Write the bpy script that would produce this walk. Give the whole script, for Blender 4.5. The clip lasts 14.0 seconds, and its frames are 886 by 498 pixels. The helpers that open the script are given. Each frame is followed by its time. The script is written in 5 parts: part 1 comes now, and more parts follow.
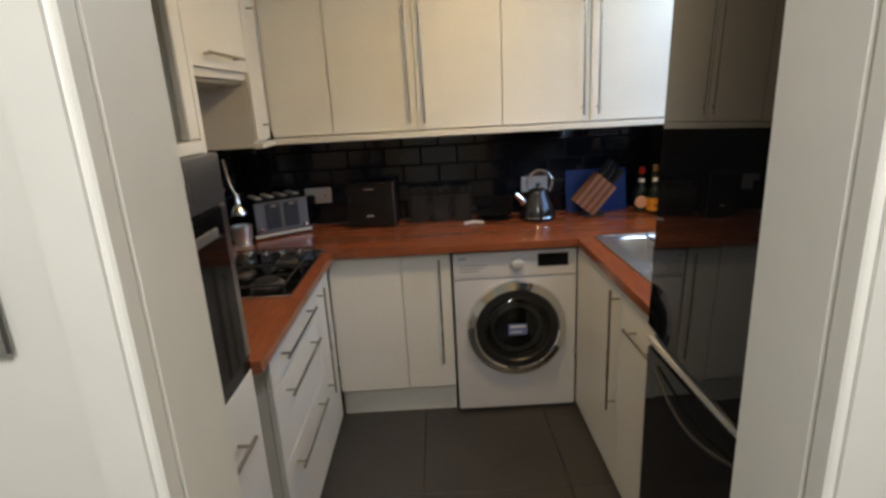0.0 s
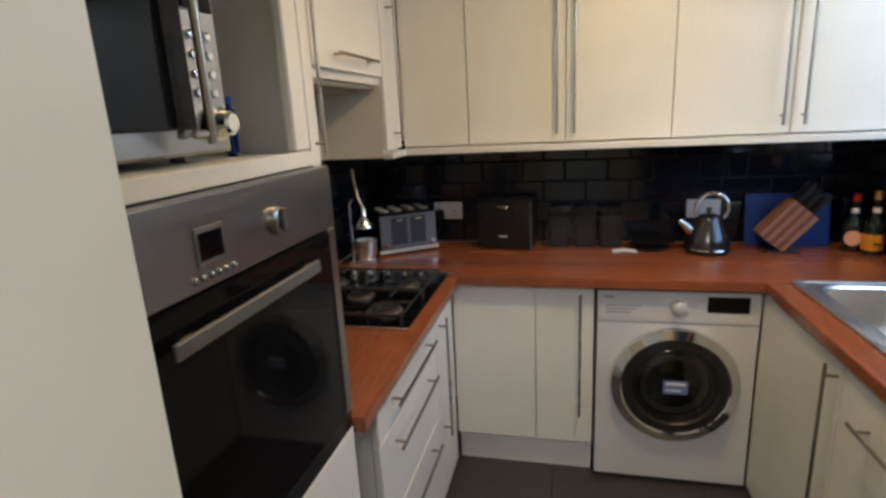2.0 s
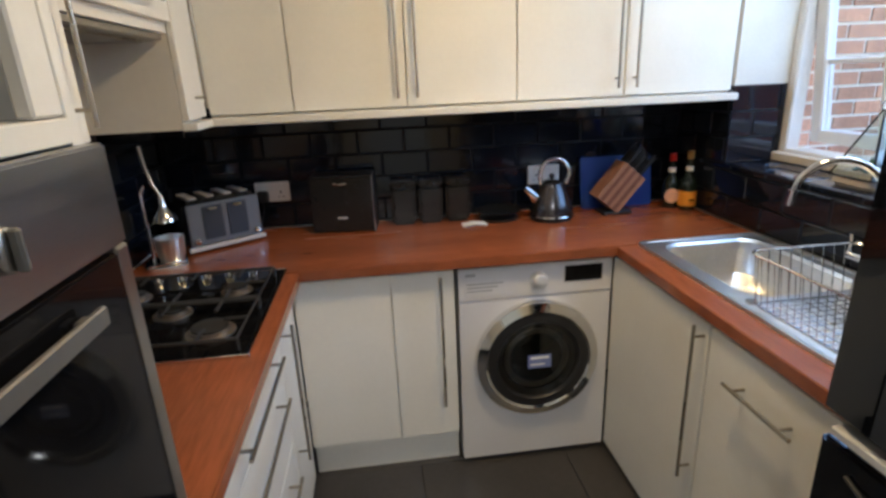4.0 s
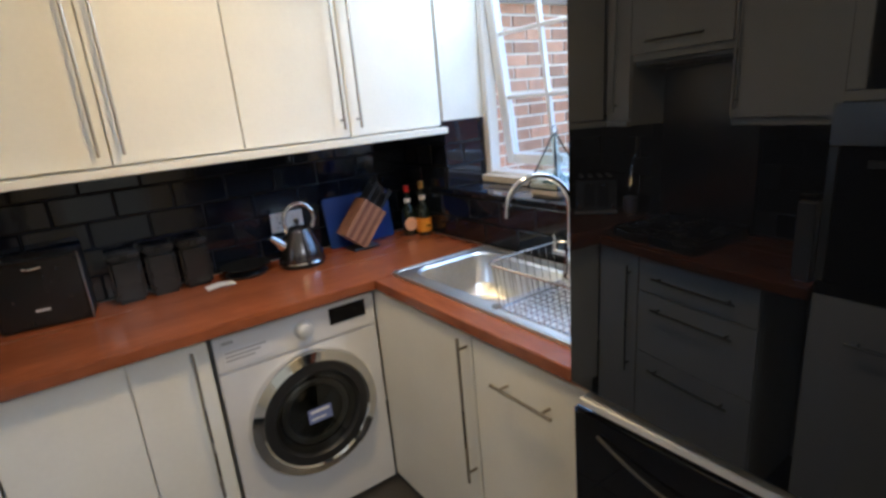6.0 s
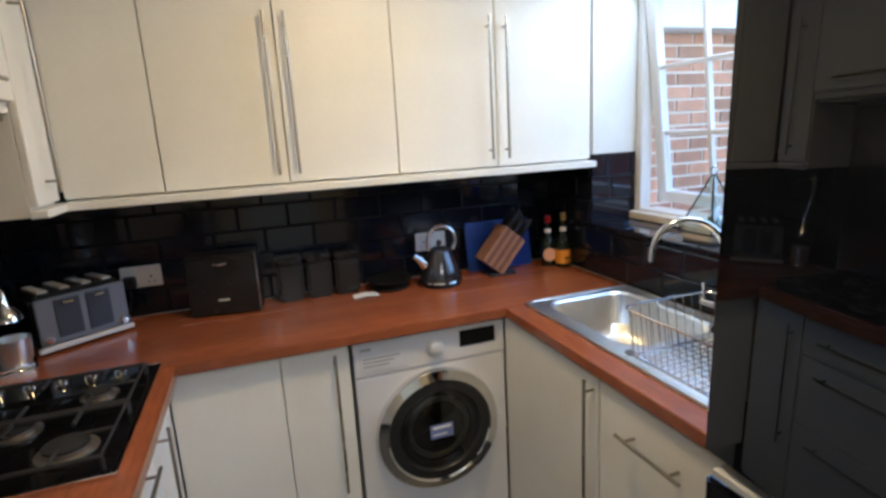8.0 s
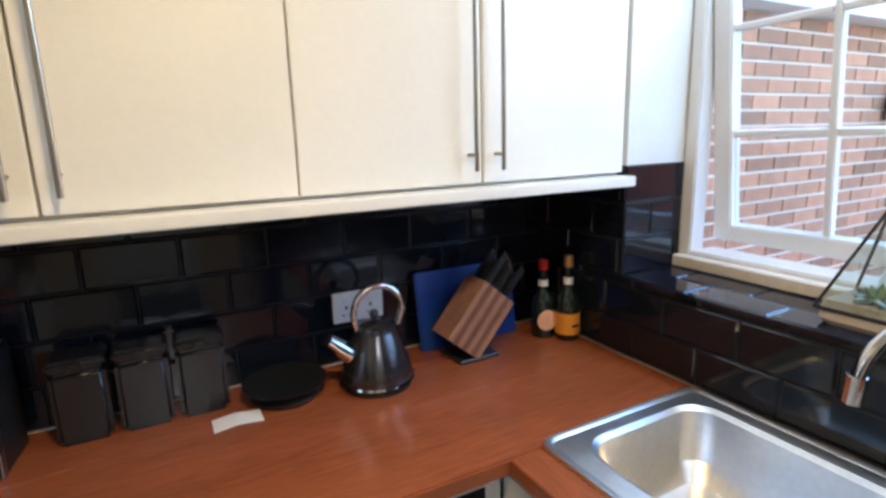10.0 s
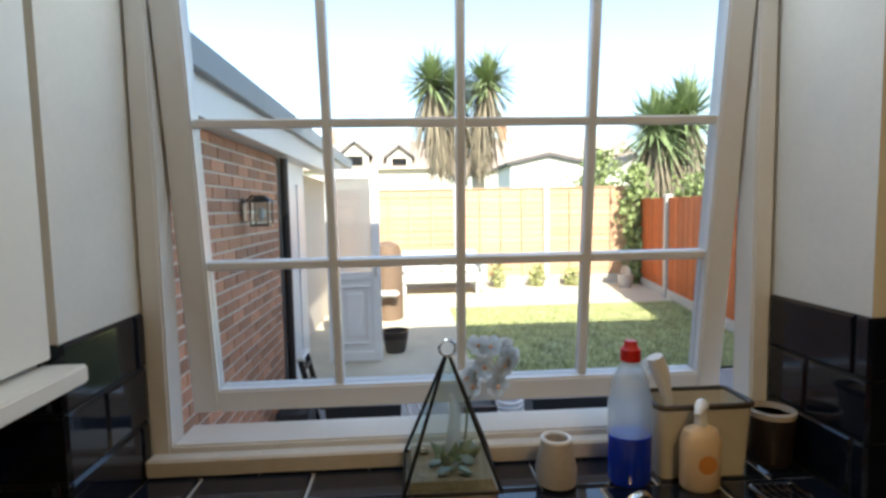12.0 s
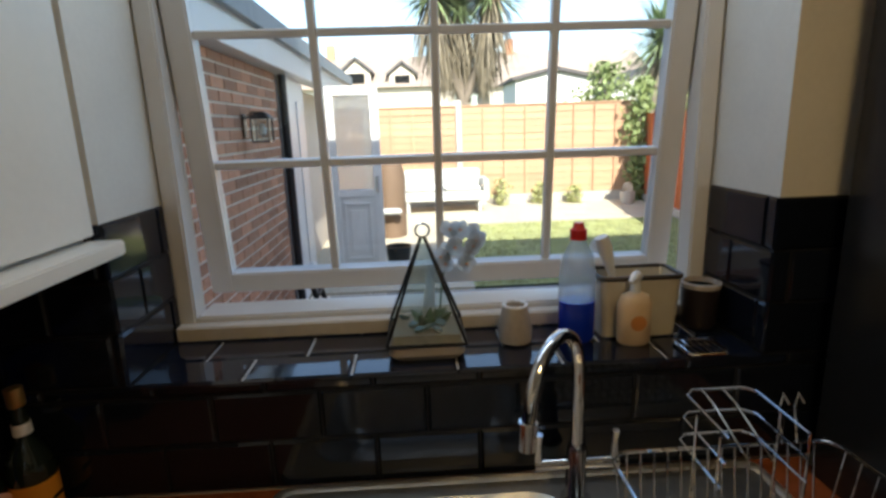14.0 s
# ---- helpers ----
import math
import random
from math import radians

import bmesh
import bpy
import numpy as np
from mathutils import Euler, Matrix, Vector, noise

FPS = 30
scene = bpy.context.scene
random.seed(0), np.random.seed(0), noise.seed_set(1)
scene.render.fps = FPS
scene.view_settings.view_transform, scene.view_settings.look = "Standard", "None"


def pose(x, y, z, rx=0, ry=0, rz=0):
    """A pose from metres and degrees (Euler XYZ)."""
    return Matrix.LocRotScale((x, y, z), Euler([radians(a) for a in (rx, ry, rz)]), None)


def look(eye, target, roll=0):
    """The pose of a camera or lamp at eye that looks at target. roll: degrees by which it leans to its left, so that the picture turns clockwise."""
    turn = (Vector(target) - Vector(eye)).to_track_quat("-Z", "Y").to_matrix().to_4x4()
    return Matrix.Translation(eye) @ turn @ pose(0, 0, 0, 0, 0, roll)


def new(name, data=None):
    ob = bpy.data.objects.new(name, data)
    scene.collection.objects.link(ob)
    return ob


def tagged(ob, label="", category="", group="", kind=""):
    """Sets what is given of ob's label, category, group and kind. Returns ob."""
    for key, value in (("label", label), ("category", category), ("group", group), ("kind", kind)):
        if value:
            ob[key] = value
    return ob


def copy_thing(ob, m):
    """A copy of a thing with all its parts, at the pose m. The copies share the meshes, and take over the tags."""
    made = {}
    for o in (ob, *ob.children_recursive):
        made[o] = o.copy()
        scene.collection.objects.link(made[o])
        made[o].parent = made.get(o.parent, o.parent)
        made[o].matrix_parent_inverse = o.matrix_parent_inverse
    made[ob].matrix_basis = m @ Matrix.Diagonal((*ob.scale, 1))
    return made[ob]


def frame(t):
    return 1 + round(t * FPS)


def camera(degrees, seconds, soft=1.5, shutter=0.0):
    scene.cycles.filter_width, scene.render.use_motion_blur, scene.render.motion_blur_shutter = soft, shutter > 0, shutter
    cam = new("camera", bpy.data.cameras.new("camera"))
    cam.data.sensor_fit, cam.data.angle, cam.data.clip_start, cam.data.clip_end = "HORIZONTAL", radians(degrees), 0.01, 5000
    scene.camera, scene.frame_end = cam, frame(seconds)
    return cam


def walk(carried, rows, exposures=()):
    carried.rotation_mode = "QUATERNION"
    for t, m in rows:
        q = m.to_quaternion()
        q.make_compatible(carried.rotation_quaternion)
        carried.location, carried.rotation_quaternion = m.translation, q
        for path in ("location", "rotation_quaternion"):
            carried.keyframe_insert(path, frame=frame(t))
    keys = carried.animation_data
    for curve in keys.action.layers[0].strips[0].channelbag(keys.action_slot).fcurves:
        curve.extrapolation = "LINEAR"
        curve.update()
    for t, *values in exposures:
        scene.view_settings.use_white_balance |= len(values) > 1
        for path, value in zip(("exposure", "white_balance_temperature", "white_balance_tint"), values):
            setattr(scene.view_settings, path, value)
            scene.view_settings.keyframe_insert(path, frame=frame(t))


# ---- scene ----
cam = camera(79.7, 14.0, soft=2.9)
PATH = [
    (0, (-0.06, -0.017, 1.547), (-0.051, 1.908, 1.005), -3.1),
    (0.5, (-0.021, -0.038, 1.536), (-0.096, 1.907, 1.077), -2.9),
    (1, (-0.054, 0.0, 1.539), (-0.174, 1.939, 1.062), -2.5),
    (1.5, (-0.06, 0.124, 1.526), (-0.282, 2.052, 1.041), -2.7),
    (2, (-0.121, 0.303, 1.536), (-0.581, 2.189, 1.052), -2.9),
    (2.2, (-0.14, 0.347, 1.531), (-0.687, 2.208, 1.043), -2.4),
    (4.3, (-0.262, 0.618, 1.504), (0.102, 2.476, 0.862), -3.2),
    (4.5, (-0.258, 0.635, 1.491), (0.197, 2.468, 0.834), -3.9),
    (5, (-0.25, 0.663, 1.473), (0.519, 2.378, 0.788), -5.1),
    (5.5, (-0.251, 0.626, 1.494), (0.781, 2.228, 0.885), -5.2),
    (6, (-0.259, 0.631, 1.513), (0.824, 2.226, 0.98), -5.3),
    (6.5, (-0.28, 0.619, 1.515), (0.823, 2.212, 1.02), -4.4),
    (7, (-0.258, 0.618, 1.526), (0.844, 2.214, 1.041), -4.2),
    (7.5, (-0.278, 0.61, 1.546), (0.821, 2.219, 1.096), -3.3),
    (8, (-0.262, 0.606, 1.548), (0.369, 2.427, 1.135), -3.2),
    (8.2, (-0.235, 0.603, 1.556), (0.095, 2.529, 1.132), -2.1),
    (10.5, (0.131, 1.809, 1.515), (1.58, 3.128, 1.115), -1.2),
    (11, (0.24, 1.915, 1.55), (2.159, 2.375, 1.227), -1.6),
    (11.5, (0.32, 2.038, 1.6), (2.313, 2.064, 1.43), -0.8),
    (12, (0.377, 2.1, 1.613), (2.367, 1.979, 1.455), -1.1),
    (12.5, (0.397, 2.099, 1.614), (2.386, 1.97, 1.442), -1.7),
    (13, (0.368, 2.091, 1.606), (2.353, 1.952, 1.404), -1.5),
    (13.5, (0.303, 2.088, 1.594), (2.275, 1.946, 1.292), -1.6),
    (14, (0.216, 2.049, 1.575), (2.163, 1.962, 1.126), -1.9),
]
walk(cam, [(t, look(eye, target, roll)) for t, eye, target, roll in PATH],
     exposures=[(0, 3.2, 6100, 10), (2.0, 3.4, 5850, 10), (4.5, 3.63, 5700, 10), (8.2, 3.63, 5550, 10), (10.5, 3.75, 5650, 10), (11.0, 3.15, 5850, 10), (11.5, 2.45, 6350, 9), (12.5, 2.0, 6650, 9), (14, 1.82, 6500, 9)])

# ---- light ----
world = bpy.data.worlds.new("world")
scene.world = world
world.use_nodes = True
sky = world.node_tree.nodes.new("ShaderNodeTexSky")
sky.sky_type, sky.sun_disc = "NISHITA", False
sky.sun_elevation, sky.sun_rotation = radians(41), radians(-100)
world.node_tree.links.new(sky.outputs[0], world.node_tree.nodes["Background"].inputs[0])
world.node_tree.nodes["Background"].inputs[1].default_value = 0.12


def lamp(name, kind, energy, color, m, **more):
    data = bpy.data.lights.new(name, kind)
    data.energy, data.color = energy, color
    for key, value in more.items():
        if key == "angle":
            data.angle = value
        if key == "size":
            data.size = value
        if key == "size_y":
            data.shape, data.size_y = "RECTANGLE", value
    ob = new(name, data)
    ob.matrix_world = m
    return ob


lamp("sun", "SUN", 3.2, (1.0, 0.95, 0.86), look((-8, -1.6, 7.2), (0, 0, 0)), angle=radians(0.5))
# Unseen strip lamp under the window head, added to boost the sky's light.
lamp("window_light", "AREA", 0.64, (0.74, 0.87, 1.0), look((1.33, 1.995, 2.10), (0.2, 1.995, 1.35)), size=1.05, size_y=0.09)
lamp("kitchen_lamp", "AREA", 1.10, (1.0, 0.64, 0.25), look((0.22, 1.70, 2.28), (0.22, 1.70, 0)), size=0.20)
# Area lamp without a fitting, added in place of the hall's unseen light.
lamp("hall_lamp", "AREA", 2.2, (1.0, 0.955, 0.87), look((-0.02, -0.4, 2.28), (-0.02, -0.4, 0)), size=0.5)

# ---- materials ----
def material(name, base, rough=0.5, metal=0.0, grain=0.0, scale=40.0, bump=0.0, rand=0.0, big=0.0, stretch=(1, 1, 1), coat=0.0, dist=0.002):
    """A plain procedural surface: fine grain and slow stains in the colour, gloss and relief."""
    m = bpy.data.materials.new(name)
    m.use_nodes = True
    nt = m.node_tree
    b = nt.nodes["Principled BSDF"]
    b.inputs["Base Color"].default_value = (*base, 1)
    b.inputs["Roughness"].default_value, b.inputs["Metallic"].default_value = rough, metal
    b.inputs["Coat Weight"].default_value = coat
    b.inputs["Coat Roughness"].default_value = 0.08
    co = nt.nodes.new("ShaderNodeTexCoord")
    mp = nt.nodes.new("ShaderNodeMapping")
    mp.inputs["Scale"].default_value = stretch
    nt.links.new(co.outputs["Object"], mp.inputs[0])
    fine = nt.nodes.new("ShaderNodeTexNoise")
    fine.inputs["Scale"].default_value, fine.inputs["Detail"].default_value = scale, 5
    nt.links.new(mp.outputs[0], fine.inputs["Vector"])
    slow = nt.nodes.new("ShaderNodeTexNoise")
    slow.inputs["Scale"].default_value, slow.inputs["Detail"].default_value = scale / 14, 3
    nt.links.new(mp.outputs[0], slow.inputs["Vector"])
    color = None
    for tex, amount in ((fine, grain), (slow, big)):
        if amount:
            ramp = nt.nodes.new("ShaderNodeMapRange")
            ramp.inputs[1].default_value, ramp.inputs[2].default_value = 0.3, 0.7
            ramp.inputs[3].default_value, ramp.inputs[4].default_value = 1 - amount, 1 + amount
            nt.links.new(tex.outputs["Fac"], ramp.inputs[0])
            mul = nt.nodes.new("ShaderNodeVectorMath")
            mul.operation = "SCALE"
            if color is None:
                mul.inputs[0].default_value = base
            else:
                nt.links.new(color, mul.inputs[0])
            nt.links.new(ramp.outputs[0], mul.inputs["Scale"])
            color = mul.outputs[0]
    if rand:
        info = nt.nodes.new("ShaderNodeObjectInfo")
        ramp = nt.nodes.new("ShaderNodeMapRange")
        ramp.inputs[3].default_value, ramp.inputs[4].default_value = 1 - rand, 1 + rand
        nt.links.new(info.outputs["Random"], ramp.inputs[0])
        mul = nt.nodes.new("ShaderNodeVectorMath")
        mul.operation = "SCALE"
        if color is None:
            mul.inputs[0].default_value = base
        else:
            nt.links.new(color, mul.inputs[0])
        nt.links.new(ramp.outputs[0], mul.inputs["Scale"])
        color = mul.outputs[0]
    if color is not None:
        nt.links.new(color, b.inputs["Base Color"])
    wear = nt.nodes.new("ShaderNodeMapRange")
    wear.inputs[3].default_value, wear.inputs[4].default_value = rough * 0.8, min(1, rough * 1.25)
    nt.links.new(slow.outputs["Fac"], wear.inputs[0])
    nt.links.new(wear.outputs[0], b.inputs["Roughness"])
    if bump:
        bp = nt.nodes.new("ShaderNodeBump")
        bp.inputs["Strength"].default_value, bp.inputs["Distance"].default_value = bump, dist
        nt.links.new(fine.outputs["Fac"], bp.inputs["Height"])
        nt.links.new(bp.outputs[0], b.inputs["Normal"])
    return m


def glass(name, tint=(1, 1, 1), rough=0.0, thin=True, amount=0.06, haze=0.0):
    m = bpy.data.materials.new(name)
    m.use_nodes = True
    nt = m.node_tree
    nt.nodes.remove(nt.nodes["Principled BSDF"])
    out = nt.nodes["Material Output"]
    if thin:
        clear, gloss, mix = nt.nodes.new("ShaderNodeBsdfTransparent"), nt.nodes.new("ShaderNodeBsdfGlossy"), nt.nodes.new("ShaderNodeMixShader")
        clear.inputs[0].default_value = (*tint, 1)
        gloss.inputs["Roughness"].default_value = rough
        mix.inputs[0].default_value = amount
        nt.links.new(clear.outputs[0], mix.inputs[1])
        nt.links.new(gloss.outputs[0], mix.inputs[2])
        if haze:
            milk, blend = nt.nodes.new("ShaderNodeBsdfTranslucent"), nt.nodes.new("ShaderNodeMixShader")
            milk.inputs[0].default_value = (0.8, 0.8, 0.78, 1)
            blend.inputs[0].default_value = haze
            nt.links.new(mix.outputs[0], blend.inputs[1])
            nt.links.new(milk.outputs[0], blend.inputs[2])
            nt.links.new(blend.outputs[0], out.inputs[0])
        else:
            nt.links.new(mix.outputs[0], out.inputs[0])
    else:
        g = nt.nodes.new("ShaderNodeBsdfGlass")
        g.inputs[0].default_value, g.inputs["Roughness"].default_value, g.inputs["IOR"].default_value = (*tint, 1), rough, 1.45
        nt.links.new(g.outputs[0], out.inputs[0])
    return m


CREAM = material("cream_door_laminate", (0.78, 0.77, 0.72), 0.38, grain=0.015, scale=60, big=0.03, bump=0.02)
CARCASS = material("white_carcass", (0.72, 0.70, 0.64), 0.5, grain=0.02, big=0.03)
WHITEPAINT = material("white_gloss_paint", (0.78, 0.76, 0.70), 0.3, grain=0.012, scale=30, big=0.04, bump=0.05)
WALL = material("painted_plaster", (0.74, 0.73, 0.68), 0.75, grain=0.02, scale=90, big=0.04, bump=0.12)
CEIL = material("ceiling_paint", (0.8, 0.78, 0.72), 0.85, grain=0.02, scale=60, bump=0.1)
WORKTOP = material("cherry_wood_laminate", (0.275, 0.080, 0.030), 0.25, grain=0.16, scale=12, big=0.15, stretch=(9, 1, 1), coat=0.15)
WORKTOPX = material("cherry_wood_laminate_lengthwise", (0.275, 0.080, 0.030), 0.25, grain=0.16, scale=12, big=0.15, stretch=(1, 9, 1), coat=0.15)
TILE = material("black_glazed_tile", (0.006, 0.009, 0.017), 0.075, rand=0.2, grain=0.05, scale=25, bump=0.08, dist=0.004)
GROUT = material("dark_grout", (0.008, 0.009, 0.011), 0.6, grain=0.15, scale=200, bump=0.2)
GROUTPALE = material("pale_grout", (0.45, 0.45, 0.44), 0.8, grain=0.1, scale=200)
FLOORTILE = material("charcoal_floor_tile", (0.046, 0.043, 0.042), 0.45, grain=0.10, scale=50, big=0.12, bump=0.06, rand=0.05)
SILLTILE = material("black_glazed_sill_tile", (0.006, 0.010, 0.022), 0.05, rand=0.2, grain=0.05, scale=25, bump=0.05, dist=0.004)
SILLTILE.node_tree.nodes["Principled BSDF"].inputs["IOR"].default_value = 1.8
BLACKGLOSS = material("black_gloss_panel", (0.005, 0.006, 0.009), 0.015)
BLACKGLASS = material("black_oven_glass", (0.006, 0.006, 0.007), 0.05)
BLACKGLASS.node_tree.nodes["Principled BSDF"].inputs["IOR"].default_value = 1.25
TEALGLASS = material("teal_glass_pebble", (0.13, 0.22, 0.23), 0.2, grain=0.2)
STEEL = material("brushed_steel", (0.40, 0.395, 0.38), 0.30, 1.0, grain=0.03, scale=60, stretch=(1, 1, 14))
SHEETSTEEL = material("polished_steel_sheet", (0.50, 0.48, 0.45), 0.20, 1.0, grain=0.03, scale=60, stretch=(1, 1, 14))
BURNERSTEEL = material("heat_tinted_steel", (0.30, 0.265, 0.23), 0.38, 0.85, grain=0.08, scale=50)
DULLSTEEL = material("dull_steel", (0.16, 0.16, 0.157), 0.5, 0.4, grain=0.04, scale=60)
SINKSTEEL = material("sink_steel", (0.84, 0.84, 0.83), 0.34, 1.0, grain=0.04, scale=70, big=0.03)
CHROME = material("chrome", (0.75, 0.75, 0.74), 0.07, 1.0)
HANDLE = material("satin_nickel", (0.36, 0.33, 0.28), 0.28, 1.0)
SILVER = material("silver_plastic", (0.62, 0.62, 0.62), 0.35, 0.3)
APPLIANCE = material("white_appliance_enamel", (0.66, 0.66, 0.68), 0.3, grain=0.01, big=0.02)
GREYPRINT = material("grey_print", (0.35, 0.36, 0.38), 0.5)
BLACKPLASTIC = material("black_plastic", (0.014, 0.014, 0.015), 0.35, grain=0.1, scale=120, bump=0.05)
BLACKMETAL = material("black_enamel", (0.012, 0.013, 0.014), 0.22, grain=0.1, scale=40)
DARKPAN = material("dark_drum", (0.03, 0.035, 0.03), 0.25, 0.6)
CASTIRON = material("cast_iron", (0.02, 0.02, 0.02), 0.55, grain=0.2, scale=150, bump=0.2)
WHITEPLASTIC = material("white_plastic", (0.78, 0.78, 0.76), 0.3, grain=0.01)
UPVC = material("white_upvc", (0.76, 0.76, 0.75), 0.3, grain=0.015, scale=30, big=0.05)
TIMBERSILL = material("aged_cream_frame", (0.62, 0.57, 0.49), 0.45, grain=0.05, scale=40, big=0.08)
WINDOWGLASS = glass("window_glass", (0.97, 0.985, 0.98), 0.0, True, 0.035)
THINGLASS = glass("thin_glass", (0.86, 0.93, 0.92), 0.0, True, 0.12)
DOORGLASS = glass("washer_glass", (0.42, 0.43, 0.42), 0.0, True, 0.07)
FROSTED = glass("door_glass", (0.93, 0.92, 0.90), 0.4, True, 0.08, 0.6)
BLUELIQUID = material("blue_liquid", (0.004, 0.035, 0.55), 0.12, coat=0.5)
CLEARPLASTIC = glass("clear_plastic", (0.90, 0.95, 0.98), 0.25, True, 0.2, 0.3)
REDPLASTIC = material("red_plastic", (0.55, 0.02, 0.015), 0.35)
SOAP = material("amber_soap_bottle", (0.74, 0.56, 0.36), 0.3, grain=0.05)
SOAPLABEL = material("orange_print", (0.62, 0.25, 0.06), 0.5)
BOXCREAM = material("cream_tin", (0.58, 0.54, 0.44), 0.4, grain=0.03, big=0.05)
BRONZE = material("dark_rim", (0.07, 0.055, 0.04), 0.4, 0.5)
CERAMIC = material("stone_ceramic", (0.46, 0.42, 0.38), 0.5, grain=0.06, scale=100)
DARKPOT = material("dark_glazed_pot", (0.025, 0.018, 0.018), 0.3)
LEADBLACK = material("black_leading", (0.02, 0.02, 0.02), 0.4, 0.6)
WHITEFLOWER = glass("white_petal", (1.0, 1.0, 1.0), 0.5, True, 0.10, 0.88)
GREENLEAF = material("soft_green_leaf", (0.08, 0.16, 0.07), 0.6, grain=0.2)
PALELEAF = material("pale_shrub_leaf", (0.34, 0.36, 0.15), 0.65, grain=0.25)
PEBBLE = material("sandy_gravel", (0.25, 0.21, 0.15), 0.8, grain=0.3, scale=120, bump=0.4)
BLUEBOARD = material("blue_board", (0.012, 0.05, 0.28), 0.4, grain=0.03)
KNIFEWOOD = material("ash_wood_block", (0.30, 0.155, 0.10), 0.45, grain=0.18, scale=30, stretch=(8, 1, 1), big=0.1)
KNIFEWOODDARK = material("walnut_strip", (0.16, 0.07, 0.045), 0.45, grain=0.18, scale=30)
BOTTLEGLASS = material("dark_bottle_glass", (0.010, 0.016, 0.010), 0.06, coat=0.3)
LABELPEACH = material("peach_paper", (0.75, 0.42, 0.26), 0.6)
LABELORANGE = material("orange_paper", (0.75, 0.30, 0.02), 0.6)
GOLDFOIL = material("gold_foil", (0.55, 0.38, 0.14), 0.35, 0.8)
PAPER = material("white_paper", (0.78, 0.78, 0.78), 0.7)
KETTLESTEEL = material("dark_kettle_steel", (0.10, 0.10, 0.11), 0.2, 0.85)
TOASTERPANEL = material("satin_grey_metal", (0.17, 0.19, 0.225), 0.35, 0.4)
TOASTERGREY = material("slate_toaster_enamel", (0.05, 0.062, 0.085), 0.3, 0.3)
BRICK = material("red_brick", (0.50, 0.24, 0.135), 0.85, grain=0.22, scale=70, big=0.2, bump=0.5, rand=0.32)
MORTAR = material("pale_mortar", (0.80, 0.72, 0.60), 0.9, grain=0.12, scale=120, bump=0.3)
FASCIA = material("grey_fascia", (0.25, 0.29, 0.32), 0.5, grain=0.05, big=0.08)
RECESSDARK = material("dark_recess", (0.05, 0.042, 0.04), 0.7, grain=0.1)
PAVING = material("grey_paving", (0.30, 0.29, 0.27), 0.85, grain=0.15, scale=30, big=0.12, bump=0.3, rand=0.1)
SANDPAVE = material("sandstone_paving", (0.50, 0.45, 0.34), 0.85, grain=0.1, scale=20, big=0.1, bump=0.2)
LAWN = material("lawn_grass", (0.35, 0.37, 0.16), 0.9, grain=0.3, scale=60, big=0.25, bump=0.7, dist=0.02)
LAND = material("rough_land", (0.10, 0.13, 0.05), 0.95, grain=0.3, scale=8, big=0.3)
FENCE = material("pale_fence_wood", (0.47, 0.29, 0.175), 0.8, grain=0.14, scale=20, big=0.1, rand=0.12, stretch=(1, 1, 8), bump=0.3)
ORANGEFENCE = material("stained_fence_wood", (0.42, 0.10, 0.022), 0.75, grain=0.16, scale=20, big=0.1, rand=0.12, bump=0.3)
CONCRETE = material("concrete_post", (0.45, 0.42, 0.37), 0.85, grain=0.1, scale=50, bump=0.3)
FROND = material("palm_frond", (0.20, 0.26, 0.12), 0.42, grain=0.3, scale=4)
DEADFROND = material("dead_palm_frond", (0.20, 0.165, 0.11), 0.8, grain=0.2, scale=5)
BARK = material("palm_bark", (0.20, 0.16, 0.12), 0.9, grain=0.25, scale=20, bump=0.6, dist=0.02)
IVY = material("ivy_leaf", (0.20, 0.25, 0.09), 0.6, grain=0.3, scale=5)
RENDERED = material("pale_render", (0.62, 0.55, 0.46), 0.85, grain=0.04, scale=10, big=0.05)
PALECLAD = material("white_cladding", (0.70, 0.68, 0.63), 0.7, grain=0.04, scale=12, big=0.06)
ROOFDARK = material("dark_roof_edge", (0.11, 0.10, 0.10), 0.8, grain=0.15, scale=8)
ROOFTILE = material("brown_roof_tile", (0.34, 0.27, 0.22), 0.85, grain=0.15, scale=8, big=0.1)
SOFA = material("grey_rattan", (0.50, 0.50, 0.48), 0.7, grain=0.12, scale=80)
CUSHION = material("pale_cushion", (0.62, 0.62, 0.58), 0.85, grain=0.05)
WICKER = material("brown_wicker", (0.17, 0.11, 0.07), 0.75, grain=0.25, scale=60, bump=0.4)
NAVY = material("navy_plastic", (0.01, 0.03, 0.18), 0.4)
STICKER = material("blue_sticker", (0.16, 0.20, 0.42), 0.5)
LAMPGLOW = bpy.data.materials.new("warm_lamp_glow")
LAMPGLOW.use_nodes = True
LAMPGLOW.node_tree.nodes["Principled BSDF"].inputs["Emission Color"].default_value = (1, 0.8, 0.5, 1)
LAMPGLOW.node_tree.nodes["Principled BSDF"].inputs["Emission Strength"].default_value = 3


# ---- shapes ----
def link(name, bm, mat, parent=None, label="", m=None, smooth=False):
    me = bpy.data.meshes.new(name)
    bmesh.ops.recalc_face_normals(bm, faces=bm.faces)
    if smooth:
        for f in bm.faces:
            f.smooth = True
    bm.to_mesh(me)
    bm.free()
    if smooth:
        me.set_sharp_from_angle(angle=radians(40))
    mats = mat if isinstance(mat, (list, tuple)) else [mat]
    for k in mats:
        me.materials.append(k)
    ob = new(name, me)
    if parent:
        ob.parent = parent
    if m is not None:
        ob.matrix_basis = m
    if label:
        tagged(ob, label=label)
    return ob


part = link


